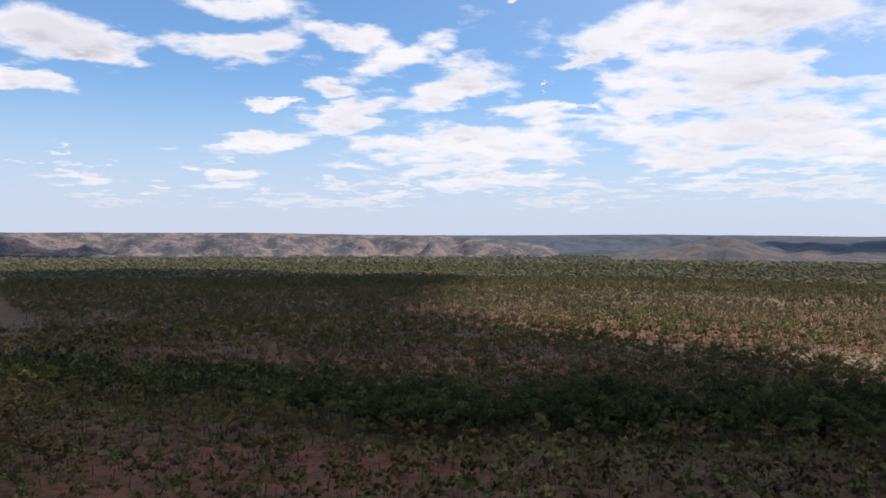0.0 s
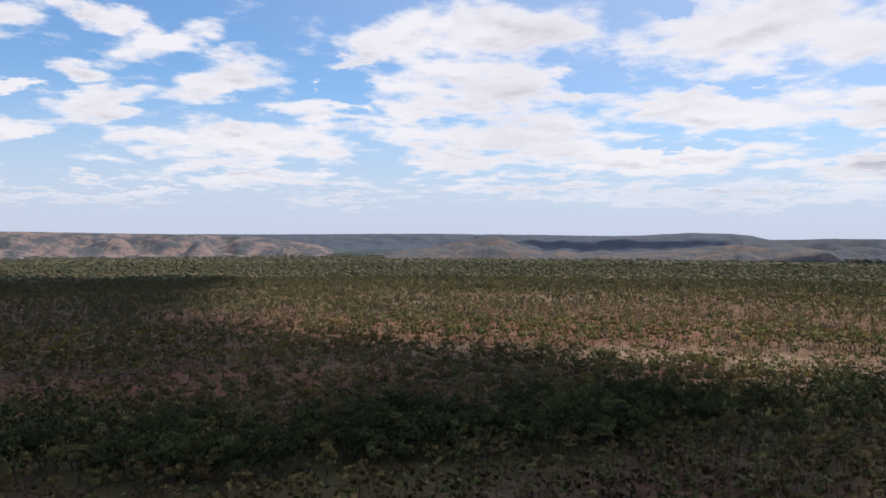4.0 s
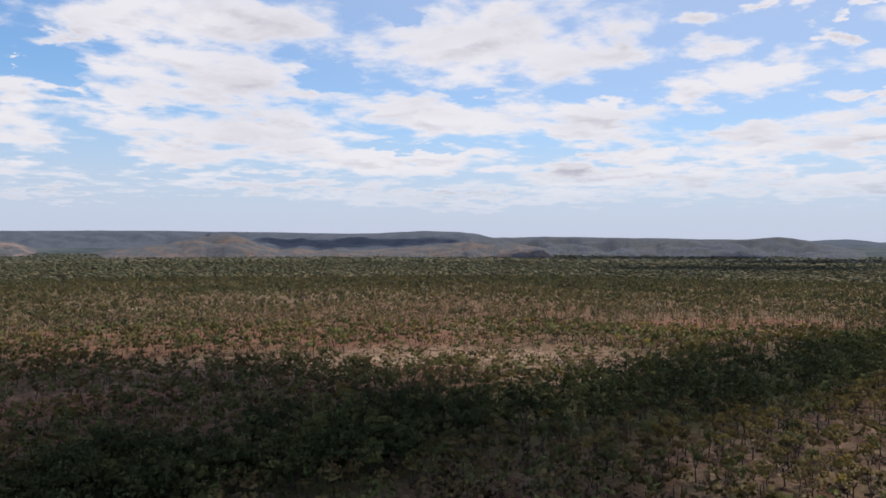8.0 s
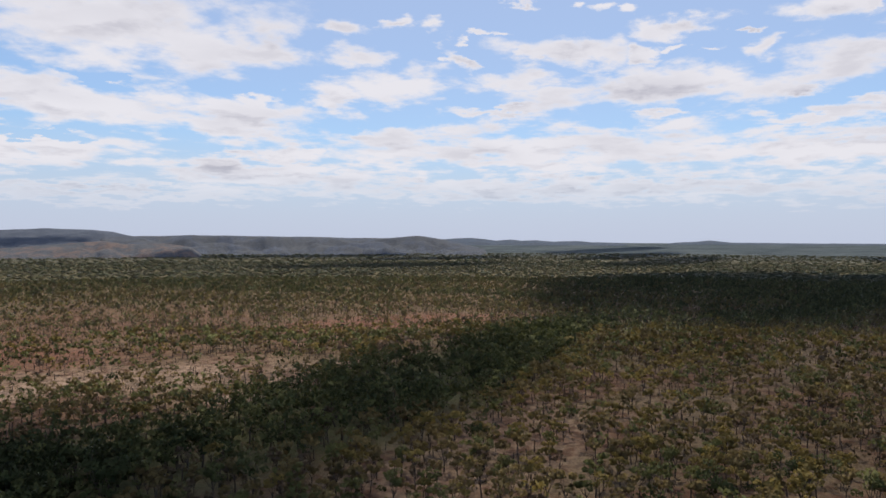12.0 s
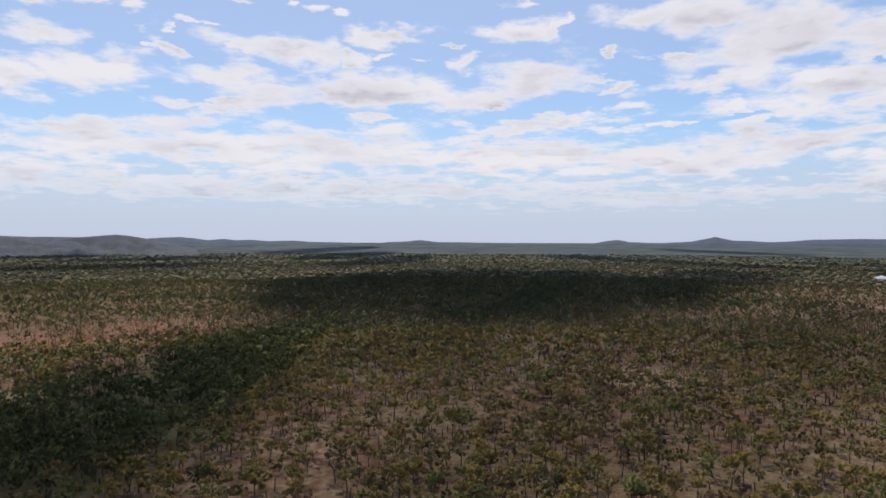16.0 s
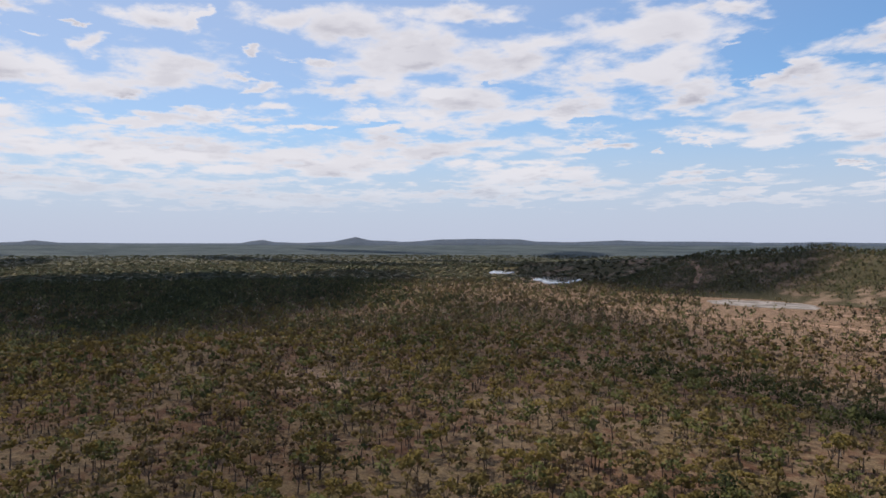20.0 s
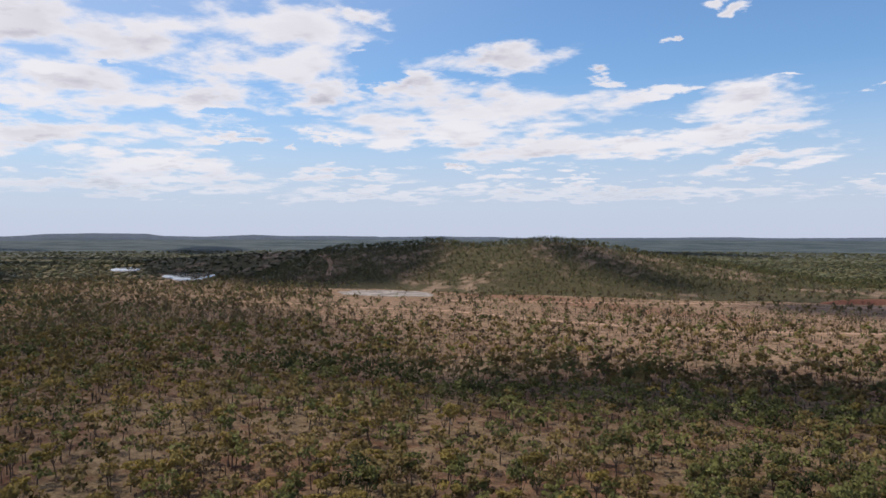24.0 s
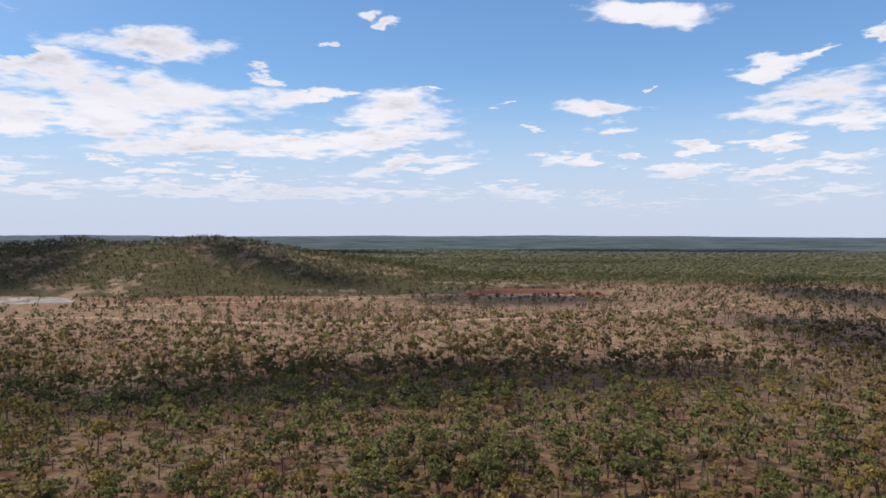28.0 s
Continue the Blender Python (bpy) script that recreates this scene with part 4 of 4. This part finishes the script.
for cell, inner, outer, grow, sink in ((10.5, 1050, 1900, 1.36, 0.63), (17.0, 1900, 2700, 1.8, 0.68)):
    x, y, kind, names, size, rng = scatter(cell, inner, outer, 3, (-34, 204))
    for i, name in enumerate(names):
        s = kind == i
        if s.any():
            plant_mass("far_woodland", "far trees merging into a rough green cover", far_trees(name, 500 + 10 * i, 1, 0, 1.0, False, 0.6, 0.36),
                   x[s], y[s], land(x[s], y[s]) - sink * KINDS[name][0] * size[s] * grow, size[s] * grow, rng.uniform(0, 6.28, s.sum()), rng.uniform(0, 1, s.sum()), (LEAF_FAR_HAZED[name], M_BARK), 0.95)

# ---- roads, ponds and diggings ----


def drape(x, y, lift):
    return land(x, y) + lift


def ground_patch(name, label, category, mat, cx, cy, rx, ry, turn=0.0, lift=0.5, seed=0, flat=None):
    """An uneven patch lying on the ground, its rim bent down into it."""
    k, a = np.meshgrid(np.linspace(0.02, 1, 14), np.linspace(0, 2 * math.pi, 90, endpoint=False), indexing="ij")
    u, v = np.cos(a), np.sin(a)
    rim = 1 + 1.0 * (ripple(u * 50 + 500 * seed, v * 50, 40, seed, 4) - 0.5)
    u, v = u * k * rim * rx, v * k * rim * ry
    c, s = math.cos(radians(turn)), math.sin(radians(turn))
    X, Y = cx + u * c - v * s, cy + u * s + v * c
    Z = (drape(X, Y, lift) if flat is None else np.full(X.shape, flat)) - np.where(k > 0.97, 1.6, 0.0)
    return tagged(new(name, sheet(name, X, Y, Z, mat, wrap=True)), label, category, kind="structure")


def strip(name, label, mat, line, wide, lift=0.35):
    """A dirt road along a polyline."""
    P = np.array(line, float)
    d = np.r_[0, np.cumsum(np.hypot(*np.diff(P, axis=0).T))]
    t = np.arange(0, d[-1], 4.0)
    cx, cy = np.interp(t, d, P[:, 0]), np.interp(t, d, P[:, 1])
    for _ in range(12):
        cx[1:-1], cy[1:-1] = (cx[:-2] + cx[1:-1] * 2 + cx[2:]) / 4, (cy[:-2] + cy[1:-1] * 2 + cy[2:]) / 4
    nx, ny = -np.gradient(cy), np.gradient(cx)
    ln = np.hypot(nx, ny)
    nx, ny = nx / ln, ny / ln
    w = wide * (0.8 + 0.5 * ripple(t, t * 0, 25, 3))
    k = np.array([-0.62, -0.5, -0.25, 0, 0.25, 0.5, 0.62])
    X, Y = cx[:, None] + nx[:, None] * w[:, None] * k, cy[:, None] + ny[:, None] * w[:, None] * k
    Z = drape(X, Y, lift)
    Z[:, [0, -1]] -= 1.2
    Z[:, [2, 4]] -= 0.1
    return tagged(new(name, sheet(name, X, Y, Z, mat)), label, "road", kind="structure")


M_ROAD = material("pale_red_dirt", lambda T: (T.mix(T.noise(place(T), 0.3, 6), (0.20, 0.12, 0.082), (0.38, 0.26, 0.185)), T.noise(place(T), 1.5, 4)), 0.95)
M_PALE = material("pale_dried_mud", lambda T: (T.mix(T.smooth(T.noise(place(T), 0.06, 6, 0.65), 0.38, 0.62), (0.13, 0.112, 0.10), (0.32, 0.290, 0.27)), T.noise(place(T), 0.8, 4)), 0.7)
M_WATER = material("still_muddy_water", lambda T: (T.mix(T.noise(place(T), 0.02, 3), (0.16, 0.15, 0.14), (0.22, 0.20, 0.19)), T.noise(place(T), 0.6, 3)), 0.06, spec=0.6, strength=0.03, distance=0.1)
M_BANK = material("red_cut_earth", lambda T: (T.mix(T.noise(place(T), 0.4, 6), (0.11, 0.045, 0.032), (0.23, 0.11, 0.078)), T.noise(place(T), 1.2, 5)), 0.95)
for line in ROADS:
    strip("dirt_road", "pale reddish dirt track through the cleared land", M_ROAD, line, 7.0)
strip("dirt_road", "pale dirt track climbing the shaded hill foot", M_ROAD, ((860, -640), (800, -600), (740, -565), (712, -528)), 6.0, 0.6)
ground_patch("mud_flat", "pale grey dried mud flat at the hill foot", "mud flat", M_PALE, 570, -472, 60, 32, 12, 0.5, 3)
ground_patch("pond", "still pond reflecting the bright sky", "pond", M_WATER, 985, -520, 92, 34, -33, flat=2.2, seed=7)
ground_patch("pond", "small far pond reflecting the sky", "pond", M_WATER, 1250, -582, 75, 24, -33, flat=2.6, seed=9)
ground_patch("gravel_floor", "pale gravel floor of the cut bank", "gravel", M_ROAD, 110, -618, 52, 15, 25, 0.5, 11)


def earth_bank():
    """A low crescent of red cut earth behind the gravel floor."""
    t, k = np.meshgrid(np.linspace(0, 1, 70), np.linspace(0, 1, 12), indexing="ij")
    a = np.radians(-20 + 165 * t)
    r = 1.0 + 0.26 * k
    X, Y = 108 + r * 64 * np.cos(a + radians(208)), -622 + r * 24 * np.sin(a + radians(208)) - 6 * k
    lift = 5.2 * np.sin(math.pi * t) ** 0.6 * np.where(k < 0.35, k / 0.35, 1 - 0.9 * np.maximum((k - 0.35) / 0.65, 0) ** 1.5) * (0.75 + 0.5 * ripple(X, Y, 14, 4))
    return tagged(new("earth_bank", sheet("earth_bank", X, Y, drape(X, Y, lift - 0.4), M_BANK)), "low bank of red cut earth", "bank", kind="structure")


earth_bank()

# ---- undergrowth ----
M_TUFT = {False: leaf("straw_grass", (0.095, 0.068, 0.036), (0.24, 0.17, 0.095), False), True: leaf("low_scrub", (0.040, 0.040, 0.018), (0.115, 0.095, 0.045), False)}


def undergrowth(name, label, cell, outer, size_, high, mat, seed, share):
    rng = np.random.default_rng(seed)
    k = np.arange(-outer, outer, cell)
    x, y = (g.ravel() for g in np.meshgrid(k, k))
    x, y = x + rng.uniform(-0.5, 0.5, len(x)) * cell, y + rng.uniform(-0.5, 0.5, len(x)) * cell
    r, az = np.hypot(x, y), np.degrees(np.arctan2(x, y))
    ok = (r > 120) & (r < outer) & (((az + 42) % 360) < 255) & (rng.uniform(0, 1, len(x)) < share * step(ripple(x, y, 22, seed), 0.35, 0.6))
    x, y = x[ok] + CENTRE[0], y[ok] + CENTRE[1]
    n = len(x)
    c = np.repeat(np.stack([x, y, land(x, y)], -1), 4, 0)
    c[:, :2] += rng.normal(size=(4 * n, 2)) * size_ * 0.7
    c[:, 2] += rng.uniform(0.1, 1, 4 * n) * high
    V, F = blades(rng, c, size_, 0.1)
    me = mesh_from(name, V, F, (mat,))
    paint(me, "tint", np.repeat(rng.uniform(0, 1, n), 16))
    paint_ways(me, "lie", np.tile((0.0, 0.0, 1.0), (len(V), 1)))
    return tagged(new(name, me), label, name.replace("_", " "), kind="stuff")


undergrowth("dry_grass", "tufts of straw-coloured dry grass", 4.0, 420, 0.34, 0.5, M_TUFT[False], 61, 0.7)
undergrowth("scrub", "low dull olive scrub between the trees", 3.9, 560, 0.5, 1.1, M_TUFT[True], 62, 0.5)


def fallen_log(x, y, turn, long):
    rng = random.Random(int(x * 7 + y))
    V, F = tube([(0, 0, 0), (0.1, 0.05, long * 0.35), (-0.08, 0.1, long * 0.7), (0.1, 0, long)], (0.32, 0.27, 0.22, 0.12), 8)
    W_, G = tube([(0, 0, long * 0.6), (0.6, 0.3, long * 0.75), (0.9, 0.5, long * 0.86)], (0.14, 0.1, 0.04), 5)
    V, F = join(((V, F), (W_, G)))
    log = new("fallen_log", mesh_from("fallen_log", V, F, (M_BARK,), True))
    log.matrix_basis = pose(x, y, float(land(x, y)) + 0.25, 90, 0, turn)
    return tagged(log, "grey fallen log lying on bare ground", "log", group="fallen logs")


LOGS = ((300, -20, 20, 11), (262, -45, 70, 7), (330, 75, 10, 8), (240, 120, 130, 9), (205, -80, 40, 8), (150, -95, 95, 7), (280, 40, 160, 6), (110, -130, 15, 8), (355, -30, 60, 9), (60, -120, 120, 7))
for spot in LOGS:
    fallen_log(*spot)
